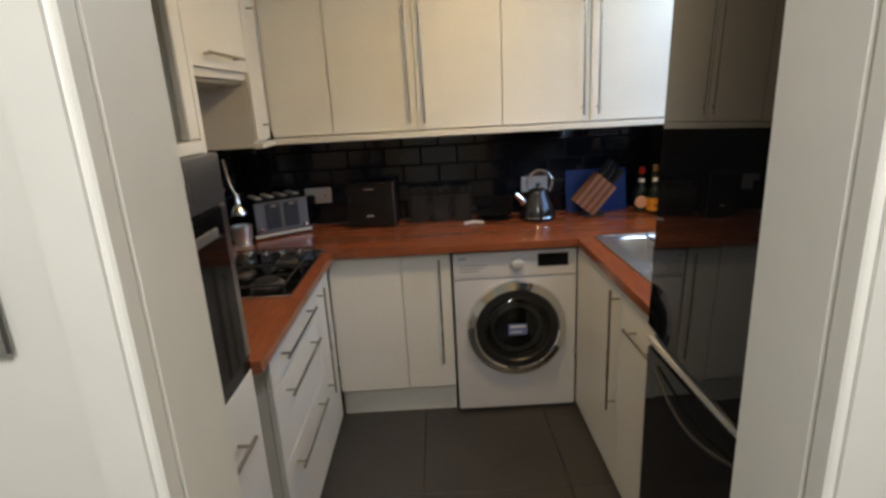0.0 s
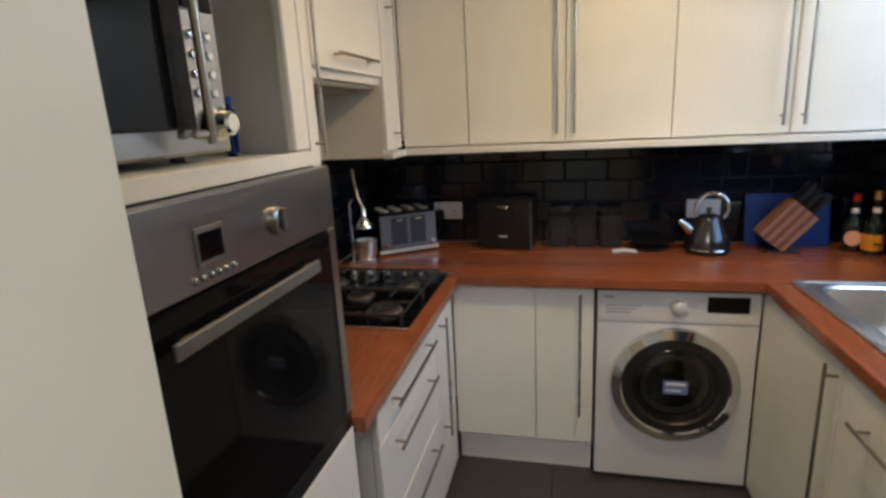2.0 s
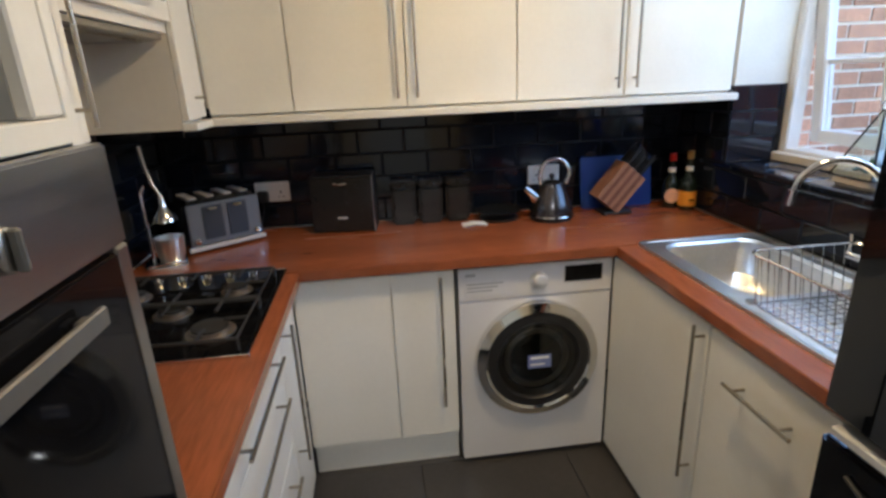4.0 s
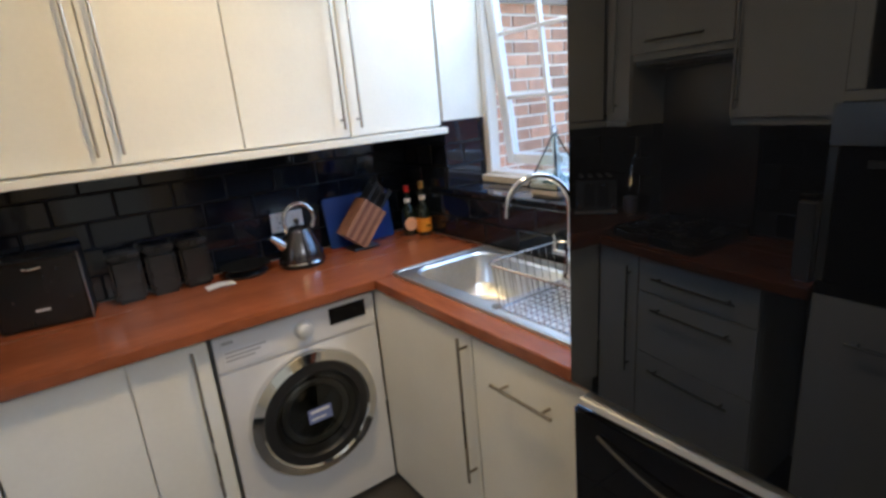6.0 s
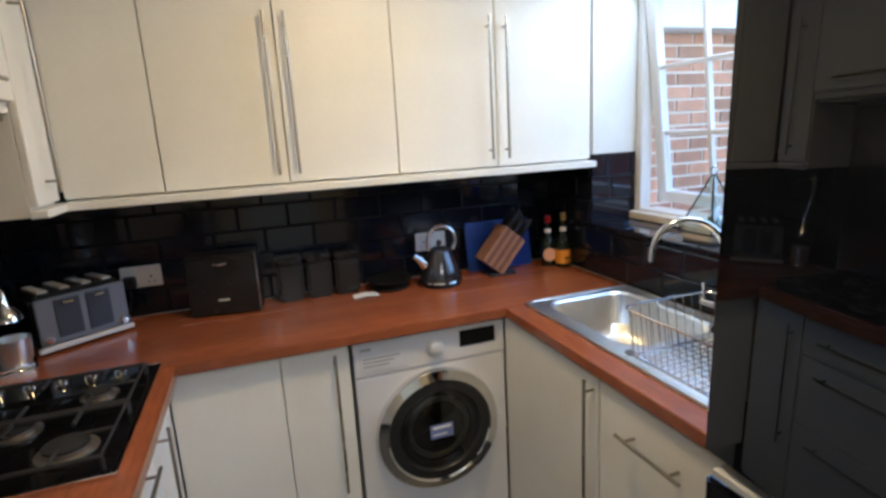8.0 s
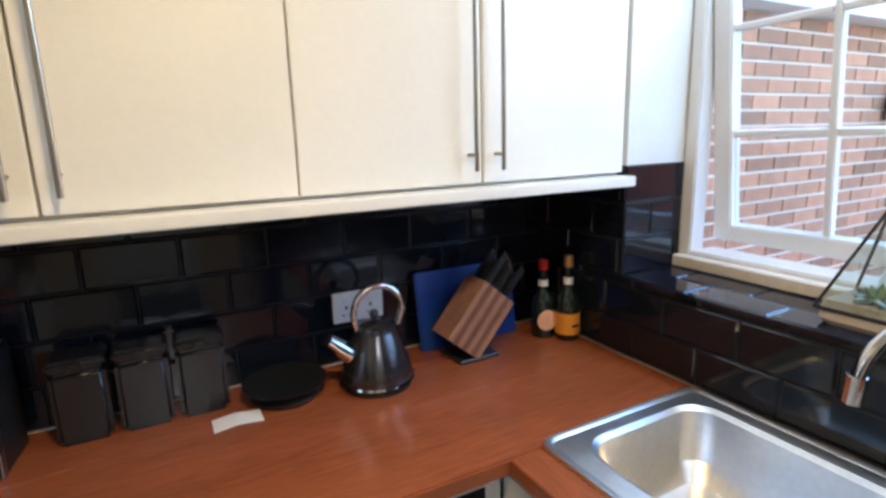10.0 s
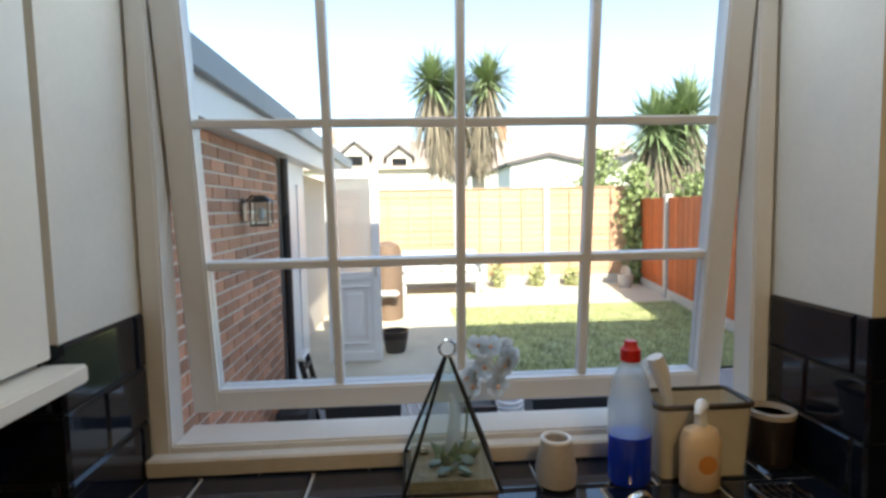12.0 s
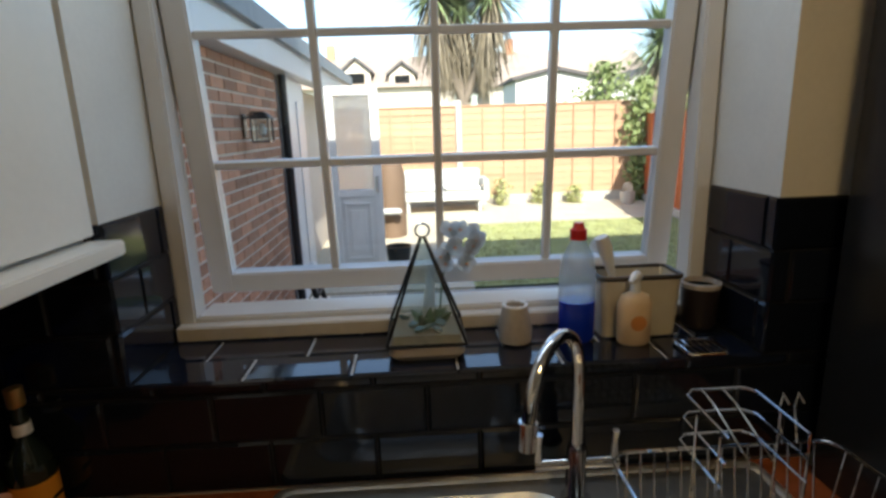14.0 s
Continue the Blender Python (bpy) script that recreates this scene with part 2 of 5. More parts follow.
def thing(name, loc, label, category, group="", rz=0, kind=""):
    ob = new(name)
    ob.empty_display_size = 0.1
    ob.matrix_basis = pose(*loc, 0, 0, rz)
    return tagged(ob, label=label, category=category, group=group, kind=kind)


def box(*boxes, bevel=0.0, seg=1, bm=None):
    """Boxes (x0, x1, y0, y1, z0, z1) in one mesh, with bevelled edges."""
    own = bm or bmesh.new()
    for x0, x1, y0, y1, z0, z1 in boxes:
        b = bmesh.new()
        bmesh.ops.create_cube(b, size=1)
        bmesh.ops.transform(b, matrix=Matrix.Translation(((x0 + x1) / 2, (y0 + y1) / 2, (z0 + z1) / 2)) @ Matrix.Diagonal((x1 - x0, y1 - y0, z1 - z0, 1)), verts=b.verts)
        if bevel:
            bmesh.ops.bevel(b, geom=b.edges[:], offset=bevel, segments=seg, affect="EDGES")
        join(own, b)
    return own


def join(bm, other, m=None):
    if m is not None:
        bmesh.ops.transform(other, matrix=m, verts=other.verts)
    me = bpy.data.meshes.new("tmp")
    other.to_mesh(me)
    other.free()
    bm.from_mesh(me)
    bpy.data.meshes.remove(me)
    return bm


def lathe(profile, seg=24, m=None, bm=None, cap=True):
    """Turns (radius, height) pairs round z."""
    own = bmesh.new()
    rings = []
    for r, z in profile:
        if r < 1e-5:
            rings.append([own.verts.new((0, 0, z))])
        else:
            rings.append([own.verts.new((r * math.cos(2 * math.pi * k / seg), r * math.sin(2 * math.pi * k / seg), z)) for k in range(seg)])
    for a, b in zip(rings, rings[1:]):
        for k in range(seg):
            j = (k + 1) % seg
            if len(a) == 1 and len(b) == 1:
                continue
            if len(a) == 1:
                own.faces.new((a[0], b[k], b[j]))
            elif len(b) == 1:
                own.faces.new((a[k], a[j], b[0]))
            else:
                own.faces.new((a[k], a[j], b[j], b[k]))
    if cap:
        for ring in (rings[0], rings[-1]):
            if len(ring) > 1:
                own.faces.new(ring)
    if m is not None:
        bmesh.ops.transform(own, matrix=m, verts=own.verts)
    if bm is not None:
        return join(bm, own)
    return own


def rod(points, r, seg=8, closed=False, bm=None):
    """A round bar of radius r (or one radius a point) along points."""
    own = bm or bmesh.new()
    pts = [Vector(p) for p in points]
    n = len(pts)
    rings = []
    up = None
    for i, p in enumerate(pts):
        if closed:
            d = (pts[(i + 1) % n] - pts[i - 1]).normalized()
        else:
            d = (pts[min(i + 1, n - 1)] - pts[max(i - 1, 0)]).normalized()
        if up is None:
            up = d.orthogonal().normalized()
        up = (up - d * up.dot(d))
        up = up.normalized() if up.length > 1e-6 else d.orthogonal().normalized()
        side = d.cross(up)
        rr = r[i] if isinstance(r, (list, tuple)) else r
        rings.append([own.verts.new(p + rr * (math.cos(2 * math.pi * k / seg) * up + math.sin(2 * math.pi * k / seg) * side)) for k in range(seg)])
    pairs = list(zip(rings, rings[1:])) + ([(rings[-1], rings[0])] if closed else [])
    for a, b in pairs:
        for k in range(seg):
            own.faces.new((a[k], a[(k + 1) % seg], b[(k + 1) % seg], b[k]))
    if not closed:
        own.faces.new(rings[0])
        own.faces.new(rings[-1])
    return own


def prism(outline, y0, y1, bevel=0.0):
    """An (x, z) outline pushed from y0 to y1."""
    bm = bmesh.new()
    a = [bm.verts.new((x, y0, z)) for x, z in outline]
    b = [bm.verts.new((x, y1, z)) for x, z in outline]
    bm.faces.new(a)
    bm.faces.new(b)
    for i in range(len(a)):
        j = (i + 1) % len(a)
        bm.faces.new((a[i], a[j], b[j], b[i]))
    if bevel:
        bmesh.ops.bevel(bm, geom=bm.edges[:], offset=bevel, segments=2, affect="EDGES")
    return bm


def rounded(x0, x1, y0, y1, r, z, n=6):
    pts = []
    for cx, cy, a0 in ((x1 - r, y1 - r, 0), (x0 + r, y1 - r, 90), (x0 + r, y0 + r, 180), (x1 - r, y0 + r, 270)):
        for k in range(n + 1):
            a = radians(a0 + 90 * k / n)
            pts.append((cx + r * math.cos(a), cy + r * math.sin(a), z))
    return pts


def loops(rows, close=True):
    bm = bmesh.new()
    vs = [[bm.verts.new(p) for p in row] for row in rows]
    for a, b in zip(vs, vs[1:]):
        for k in range(len(a)):
            j = (k + 1) % len(a)
            bm.faces.new((a[k], a[j], b[j], b[k]))
    if close:
        bm.faces.new(vs[-1])
    return bm


def structure(name, bm, mat, label="", smooth=False):
    ob = link(name, bm, mat, label=label, smooth=smooth)
    return tagged(ob, kind="structure")

# ---- the plan ----
BACK, LEFT, RIGHT, DOORY = 2.95, -1.16, 1.135, 0.48
CEILING, TOP, TILETOP = 2.36, 0.90, 1.43
SILL, WIN0, WIN1, HEAD = 1.13, 1.40, 2.59, 2.16
OUT = 1.44
FRONT_Y, FRONT_L, FRONT_R = 2.375, -0.60, 0.585

# ---- structure ----
floor = structure("floor", box((-1.30, 1.30, -2.4, 3.1, -0.12, -0.006)), GROUT, "dark grout bed under the kitchen floor tiles")
structure("wall_back", box((-1.30, OUT, BACK + 0.008, 3.10, -0.12, CEILING)), WALL, "painted kitchen wall behind the black splashback tiles")
structure("wall_left", box((-1.30, LEFT - 0.008, DOORY - 0.1, BACK + 0.008, -0.12, CEILING)), WALL, "painted kitchen side wall")
structure("wall_window", box((RIGHT + 0.008, OUT, DOORY - 0.1, WIN0 - 0.008, -0.12, CEILING), (RIGHT + 0.008, OUT, WIN1 + 0.008, BACK + 0.008, -0.12, CEILING), (RIGHT + 0.008, OUT, WIN0 - 0.008, WIN1 + 0.008, -0.12, SILL - 0.008), (RIGHT + 0.008, OUT, WIN0 - 0.008, WIN1 + 0.008, HEAD, CEILING)), WALL, "painted kitchen wall with a deep window recess")
structure("wall_door", box((-1.152, -0.295, 0.38, DOORY, 0, CEILING), (0.252, 1.13, 0.38, DOORY, 0, CEILING), (-0.295, 0.252, 0.38, DOORY, 2.04, CEILING)), WHITEPAINT, "white painted partition with the kitchen doorway")
structure("wall_hall_left", box((-1.30, -1.16, -2.4, 0.38, -0.12, CEILING)), WALL, "plain painted hall wall")
structure("wall_hall_right", box((1.13, 1.30, -2.4, 0.38, -0.12, CEILING)), WALL, "plain painted hall wall")
structure("wall_hall_end", box((-1.30, 1.30, -2.52, -2.4, -0.12, CEILING)), WALL, "plain painted hall wall")
structure("ceiling", box((-1.30, OUT, -2.52, 3.10, CEILING, CEILING + 0.14)), CEIL, "white painted ceiling")
# Unseen bulk of the house, its height set by the lawn's shadow edge.
structure("upper_storey", box((-6, OUT, -7.0, 3.1, CEILING + 0.16, 5.5), (-6, OUT, -7.0, -2.54, -0.12, CEILING + 0.14)), RENDERED, "unseen rendered house block above and beside the kitchen, added to shade the lawn")
for a, b in ((-0.345, -0.2945), (0.2515, 0.302)):
    structure("trim", box((a, b, 0.347, 0.3795, 0.001, 2.0395), bevel=0.007, seg=3), WHITEPAINT, "white gloss painted door architrave", True)
structure("trim", box((-0.345, 0.302, 0.347, 0.3795, 2.040, 2.10), bevel=0.007, seg=3), WHITEPAINT, "white gloss painted door architrave head", True)

switch = thing("light_switch", (-0.448, 0.379, 1.41), "brushed steel light switch plate on the hall wall beside the doorway", "light switch")
part("plate", box((-0.043, 0.043, -0.007, 0, -0.043, 0.043), bevel=0.003, seg=2), STEEL, switch)
part("rocker", box((-0.012, 0.012, -0.012, -0.0075, -0.02, 0.02), bevel=0.002), WHITEPLASTIC, switch)

ceiling_light = thing("ceiling_light", (0.22, 1.70, CEILING), "round white ceiling light with a warm diffuser", "ceiling light")
part("base", lathe([(0.10, -0.02), (0.11, 0)], 24), WHITEPLASTIC, ceiling_light)
part("diffuser", lathe([(0, -0.055), (0.06, -0.05), (0.092, -0.022)], 24), LAMPGLOW, ceiling_light, smooth=True)


# ---- kitchen units ----
def bar_handle(parent, p0, p1, out=0.034, r=0.0052):
    """A straight bar between p0 and p1 in front (-y) of the face, on two posts."""
    a, b = Vector(p0), Vector(p1)
    d = (b - a).normalized()
    bm = rod([a + Vector((0, -out, 0)), b + Vector((0, -out, 0))], r, 10)
    for q in (a + d * 0.035, b - d * 0.035):
        rod([q, q + Vector((0, -out, 0))], r * 0.8, 8, bm=bm)
    return part("handle", bm, HANDLE, parent, "satin nickel bar handle", smooth=True)


def cabinet(name, loc, rz, w, d, h, fronts, label, category="kitchen cabinet", group="", plinth=0.0, pname="door"):
    """A unit whose front lies at y=0 and looks towards -y. fronts: x0, x1, z0, z1 and the ends of its handle."""
    t = thing(name, loc, label, category, group, rz)
    bm = box((0, w, 0.021, d, plinth, h))
    part("body", bm, CARCASS, t)
    if plinth:
        part("plinth", box((0.001, w - 0.001, 0.045, 0.06, 0.001, plinth - 0.004), bevel=0.001), CREAM, t)
    for x0, x1, z0, z1, *hd in fronts:
        door = part(pname, box((x0 + 0.002, x1 - 0.002, 0, 0.019, z0, z1), bevel=0.0022, seg=2), CREAM, t)
        if hd:
            (ax, az), (bx, bz) = hd[0]
            bar_handle(door, (ax, 0, az), (bx, 0, bz))
    return t


UB, UT, UF = 1.383, 2.16, 2.60
# wall units on the back wall
cabinet("wall_cabinet", (-0.835, UF, UB), 0, 0.698, BACK - UF - 0.002, UT - UB, [(0.0, 0.292, 0.03, 0.74), (0.292, 0.698, 0.03, 0.74, ((0.665, 0.06), (0.665, 0.60)))], "cream wall cabinet with two plain doors and a long nickel handle", group="wall cabinets")
cabinet("wall_cabinet", (-0.136, UF, UB), 0, 0.825, BACK - UF - 0.002, UT - UB, [(0.0, 0.408, 0.03, 0.74, ((0.035, 0.06), (0.035, 0.60))), (0.408, 0.825, 0.03, 0.74, ((0.79, 0.06), (0.79, 0.60)))], "cream double wall cabinet with two long nickel handles", group="wall cabinets")
cabinet("wall_cabinet", (0.690, UF, UB), 0, 0.442, BACK - UF - 0.002, UT - UB, [(0.0, 0.442, 0.03, 0.74, ((0.035, 0.06), (0.035, 0.60)))], "cream single wall cabinet beside the window", group="wall cabinets")
rail = thing("light_rail", (0, 0, UB), "cream light rail under the wall cabinets", "moulding")
part("rail_back", prism([(-0.82, -0.004), (1.133, -0.004), (1.133, 0.022), (-0.82, 0.022)], UF - 0.047, UF + 0.015, 0.003), CREAM, rail, m=pose(0, 0, 0))
part("rail_return", box((-0.862, -0.815, 2.385, UF + 0.012, -0.004, 0.020), bevel=0.003), CREAM, rail)
# wall units on the left wall: face at x = -0.84, looking towards +x
LF = -0.84
cabinet("wall_cabinet", (LF, 2.393, UB), 90, 0.205, 0.318, UT - UB, [(0.0, 0.19, 0.03, 0.74, ((0.10, 0.06), (0.085, 0.62)))], "narrow cream corner wall cabinet", group="wall cabinets")
cabinet("hood_cabinet", (LF, 1.783, 1.668), 90, 0.608, 0.318, UT - 1.668, [(0.0, 0.608, 0.03, 0.48, ((0.13, 0.075), (0.48, 0.075)))], "short cream cabinet with a lift-up door over the hob", group="wall cabinets")
cabinet("wall_cabinet", (LF, 1.290, UB), 90, 0.491, 0.318, UT - UB, [(0.0, 0.491, 0.03, 0.74, ((0.455, 0.06), (0.455, 0.62)))], "cream wall cabinet beside the oven housing", group="wall cabinets")
hood = thing("cooker_hood", (LF - 0.03, 2.087, 1.648), "built-in steel cooker hood under the short cabinet", "cooker hood")
part("hood_panel", box((-0.27, 0.0, -0.29, 0.29, 0, 0.018), bevel=0.003), STEEL, hood)
part("filter", box((-0.24, -0.04, -0.25, 0.25, -0.006, -0.001), bevel=0.002), HANDLE, hood)

# base units
cabinet("base_cabinet", (FRONT_L, 2.078, 0), 90, 0.297, 0.555, 0.858, [(0.0, 0.29, 0.03, 0.85, ((0.05, 0.30), (0.05, 0.80)))], "narrow cream base cabinet in the corner", group="base cabinets")
cabinet("drawer_cabinet", (FRONT_L, 1.450, 0), 90, 0.626, 0.555, 0.858, [(0.0, 0.624, 0.70, 0.85, ((0.09, 0.775), (0.52, 0.775))), (0.0, 0.624, 0.42, 0.697, ((0.09, 0.64), (0.52, 0.64))), (0.0, 0.624, 0.03, 0.417, ((0.09, 0.36), (0.52, 0.36)))], "white-cream base cabinet with three drawers", group="base cabinets", pname="drawer_front")
filler = thing("filler_panel", (FRONT_L, 1.272, 0), "recessed grey-white filler panel between oven housing and drawers", "panel", rz=90)
part("panel", box((0, 0.174, 0.44, 0.458, 0, 0.858), bevel=0.001), CARCASS, filler)
part("cable_clip", lathe([(0.018, 0), (0.022, 0.01), (0.012, 0.03), (0, 0.032)], 14, pose(0.09, 0.44, 0.50, 90)), BLACKPLASTIC, filler, "black plastic knob", smooth=True)
cabinet("base_cabinet", (-0.598, FRONT_Y, 0), 0, 0.580, 0.55, 0.858, [(0.0, 0.346, 0.155, 0.855), (0.346, 0.578, 0.155, 0.855, ((0.525, 0.30), (0.525, 0.83)))], "cream corner base cabinet with two doors and a pale plinth", group="base cabinets", plinth=0.15)
cabinet("base_cabinet", (FRONT_R, 2.374, 0), -90, 0.60, 0.52, 0.72, [(0.0, 0.60, 0.03, 0.85, ((0.577, 0.35), (0.577, 0.845)))], "cream base cabinet under the sink", group="base cabinets")
cabinet("dishwasher", (FRONT_R, 1.772, 0), -90, 0.448, 0.50, 0.858, [(0.0, 0.446, 0.03, 0.85, ((0.115, 0.752), (0.34, 0.752)))], "integrated dishwasher with a cream front and a short nickel handle", "dishwasher")

# worktop: one continuous U
worktop = thing("worktop", (0, 0, TOP), "continuous U-shaped cherry-wood worktop", "worktop")
sx0, sx1, sy0, sy1 = 0.705, 1.085, 1.79, 2.31
part("left_run", prism([(LEFT, -0.038), (-0.555, -0.038), (-0.555, 0), (LEFT, 0)], 1.272, 2.328, 0.004), WORKTOP, worktop, smooth=True)
part("back_run", box((LEFT, RIGHT, 2.33, BACK - 0.001, -0.038, 0), bevel=0.004, seg=2), WORKTOPX, worktop, smooth=True)
part("sink_run", box((0.573, sx0, 1.295, 2.328, -0.038, 0), bevel=0.003), WORKTOP, worktop)
for x0, x1, y0, y1 in ((sx1, RIGHT, 1.295, 2.328), (sx0, sx1, 1.295, sy0, ), (sx0, sx1, sy1, 2.328)):
    part("sink_surround", box((x0, x1, y0, y1, -0.038, -0.0005)), WORKTOP, worktop)

# oven housing: face at x = -0.60
tower = thing("oven_housing", (FRONT_L, 0.672, 0), "tall cream oven housing with an open microwave shelf", "kitchen cabinet", rz=90)
TW = 0.598
part("side_panel", box((0, 0.022, 0, 0.55, 0, 2.16), bevel=0.001), CREAM, tower)
part("side_panel", box((TW - 0.022, TW, 0, 0.55, 0, 2.16), bevel=0.001), CREAM, tower)
part("shelf", box((0.022, TW - 0.022, -0.002, 0.55, 1.457, 1.486), bevel=0.002), CREAM, tower)
part("back_panel", box((0.022, TW - 0.022, 0.53, 0.55, 0.0, 1.456), (0.022, TW - 0.022, 0.53, 0.55, 1.487, 2.16)), CARCASS, tower)
part("stile", box((TW - 0.078, TW - 0.0225, 0.001, 0.020, 1.4875, 1.929), bevel=0.003), CREAM, tower)
top_door = part("door", box((0.002, TW - 0.002, -0.02, -0.001, 1.93, 2.16), bevel=0.002), CREAM, tower)
bar_handle(top_door, (0.13, -0.02, 1.98), (0.47, -0.02, 1.98))
part("upper_shelf", box((0.022, TW - 0.022, 0, 0.53, 1.93, 1.95)), CREAM, tower)
low = part("drawer_front", box((0.002, TW - 0.002, -0.02, -0.001, 0.10, 0.885), bevel=0.002), CREAM, tower)
bar_handle(low, (0.13, -0.02, 0.76), (0.47, -0.02, 0.76))

oven = thing("oven", (FRONT_L, 0.672, 0.90), "built-in steel and black-glass single oven", "oven", rz=90)
part("body", box((0.024, TW - 0.024, 0.002, 0.50, 0.005, 0.553)), BLACKMETAL, oven)
fascia = part("control_panel", box((0.002, TW - 0.002, -0.024, 0.0, 0.435, 0.555), bevel=0.003, seg=2), STEEL, oven)
part("display", box((0.192, 0.240, -0.028, -0.0245, 0.472, 0.508), bevel=0.001), BLACKGLASS, oven)
part("display_frame", box((0.187, 0.245, -0.0265, -0.0242, 0.465, 0.515), bevel=0.001), DULLSTEEL, oven)
for k in range(6):
    part("button", lathe([(0.0045, 0), (0.0045, 0.004), (0.003, 0.005), (0, 0.005)], 10, pose(0.178 + k * 0.016, -0.024, 0.450, 90)), STEEL, oven, smooth=True)
for x in (0.378,):
    knob = part("knob", lathe([(0.021, 0), (0.020, 0.010), (0.017, 0.012), (0, 0.012)], 20, pose(x, -0.024, 0.49, 90)), STEEL, oven, smooth=True)
    part("grip", box((x - 0.004, x + 0.004, -0.046, -0.0365, 0.471, 0.509), bevel=0.002), DULLSTEEL, knob)
part("side_trim", box((TW - 0.034, TW - 0.003, -0.024, -0.001, 0.03, 0.434), bevel=0.003), STEEL, oven)
door = part("oven_door", box((0.004, TW - 0.035, -0.026, -0.001, 0.03, 0.430), bevel=0.003, seg=2), BLACKGLASS, oven)
part("handle", box((0.105, 0.475, -0.046, -0.038, 0.376, 0.398), (0.13, 0.15, -0.038, -0.027, 0.379, 0.394), (0.44, 0.46, -0.038, -0.027, 0.379, 0.394), bevel=0.002), DULLSTEEL, door)
part("lower_trim", box((0.004, TW - 0.004, -0.020, -0.001, -0.014, 0.026), bevel=0.002), BLACKMETAL, oven, "dark ledge under the oven door")

micro = thing("microwave", (FRONT_L, 0.70, 1.487), "steel microwave oven with a dark glass door and chrome dial", "microwave", rz=90)
MW = 0.375
part("body", box((0, MW, 0.075, 0.40, 0.012, 0.28), bevel=0.004), STEEL, micro)
part("front_frame", box((0, MW, 0.050, 0.0745, 0.012, 0.28), bevel=0.004), STEEL, micro)
mdoor = part("microwave_door", box((0.012, 0.282, 0.036, 0.0495, 0.048, 0.272), bevel=0.003), BLACKGLASS, micro)
part("handle", rod([(0.268, 0.006, 0.028), (0.268, 0.006, 0.276)], 0.0065, 12), HANDLE, mdoor, smooth=True)
part("handle_bracket", box((0.236, 0.262, 0.004, 0.016, 0.036, 0.048), (0.230, 0.242, 0.0165, 0.035, 0.036, 0.048), bevel=0.003), STEEL, mdoor)
part("clock_display", box((0.296, 0.362, 0.044, 0.0495, 0.215, 0.262), bevel=0.001), BLACKGLASS, micro)
for r in range(4):
    for c in range(2):
        part("button", lathe([(0.007, 0), (0.006, 0.005), (0, 0.006)], 10, pose(0.310 + c * 0.036, 0.050, 0.100 + r * 0.027, 90)), CHROME, micro, smooth=True)
part("dial", lathe([(0.026, 0), (0.026, 0.006), (0.019, 0.010), (0.018, 0.026), (0.014, 0.030), (0, 0.030)], 24, pose(0.336, 0.045, 0.055, 90)), CHROME, micro, smooth=True)
for x in (0.04, 0.33):
    part("foot", lathe([(0.012, 0), (0.012, 0.012)], 12, pose(x, 0.12, 0)), BLACKPLASTIC, micro)
packet = thing("spray_bottle", (-0.685, 1.125, 1.487), "small navy blue bottle beside the microwave", "bottle")
part("bottle", box((-0.014, 0.014, -0.009, 0.009, 0, 0.085), bevel=0.006, seg=2), NAVY, packet, smooth=True)
part("cap", box((-0.008, 0.008, -0.008, 0.008, 0.0855, 0.10), bevel=0.002), BLUEBOARD, packet)

# fridge: face at x = 0.50
fridge = thing("fridge_freezer", (0.49, 1.312, 0), "tall black high-gloss fridge freezer", "fridge freezer", rz=-90)
part("body", box((0.0, 0.555, 0.065, 0.60, 0.03, 1.86), bevel=0.006, seg=2), BLACKMETAL, fridge)
crowned = loops([[(0.555 * k / 24, -0.014 + (0.442 - 0.555 * k / 24) ** 2 / 10.7 + 0.021 * (z - 0.925) + inset, z) for k in range(25)] + [(0.555, 0.06, z), (0.0, 0.06, z)] for z, inset in ((0.925, 0.006), (0.931, 0.0), (1.859, 0.0), (1.865, 0.006))])
crowned.faces.new([v for v in crowned.verts if abs(v.co.z - 0.925) < 1e-4])
part("fridge_door", crowned, BLACKGLOSS, fridge, "slightly bowed black gloss door", smooth=True)
frz = part("freezer_door", box((0.0, 0.555, 0.004, 0.06, 0.05, 0.875), bevel=0.008, seg=3), BLACKGLOSS, fridge, smooth=True)
part("trim_strip", box((0.028, 0.527, -0.006, 0.058, 0.892, 0.909), bevel=0.002), SILVER, fridge, "silver trim strip")
part("recess_grip", rod([(0.07 + 0.41 * k / 12, -0.002 - 0.010 * math.sin(math.pi * k / 12), 0.835 - 0.045 * math.sin(math.pi * k / 12)) for k in range(13)], 0.0035, 8), CASTIRON, frz, smooth=True)
for x in (0.05, 0.50):
    part("foot", lathe([(0.02, 0), (0.02, 0.03)], 12, pose(x, 0.12, 0)), BLACKPLASTIC, fridge)

# washing machine
wm = thing("washing_machine", (-0.006, 2.372, 0), "white front-loading washing machine with a large chrome-ringed dark door", "washing machine")
WC, WZ = 0.295, 0.46
part("body", box((0.0, 0.585, 0.012, 0.52, 0.012, 0.846), bevel=0.006, seg=2), APPLIANCE, wm)
part("front_panel", box((0.0, 0.585, 0.0, 0.0115, 0.02, 0.715), bevel=0.004, seg=2), APPLIANCE, wm)
part("control_panel", box((0.0, 0.585, -0.003, 0.0115, 0.718, 0.846), bevel=0.004, seg=2), APPLIANCE, wm)
part("soap_drawer", box((0.02, 0.19, -0.006, -0.0033, 0.735, 0.835), bevel=0.002), APPLIANCE, wm)
part("brand_bar", box((0.025, 0.062, -0.0075, -0.006, 0.815, 0.826)), GREYPRINT, wm, "small grey brand mark")
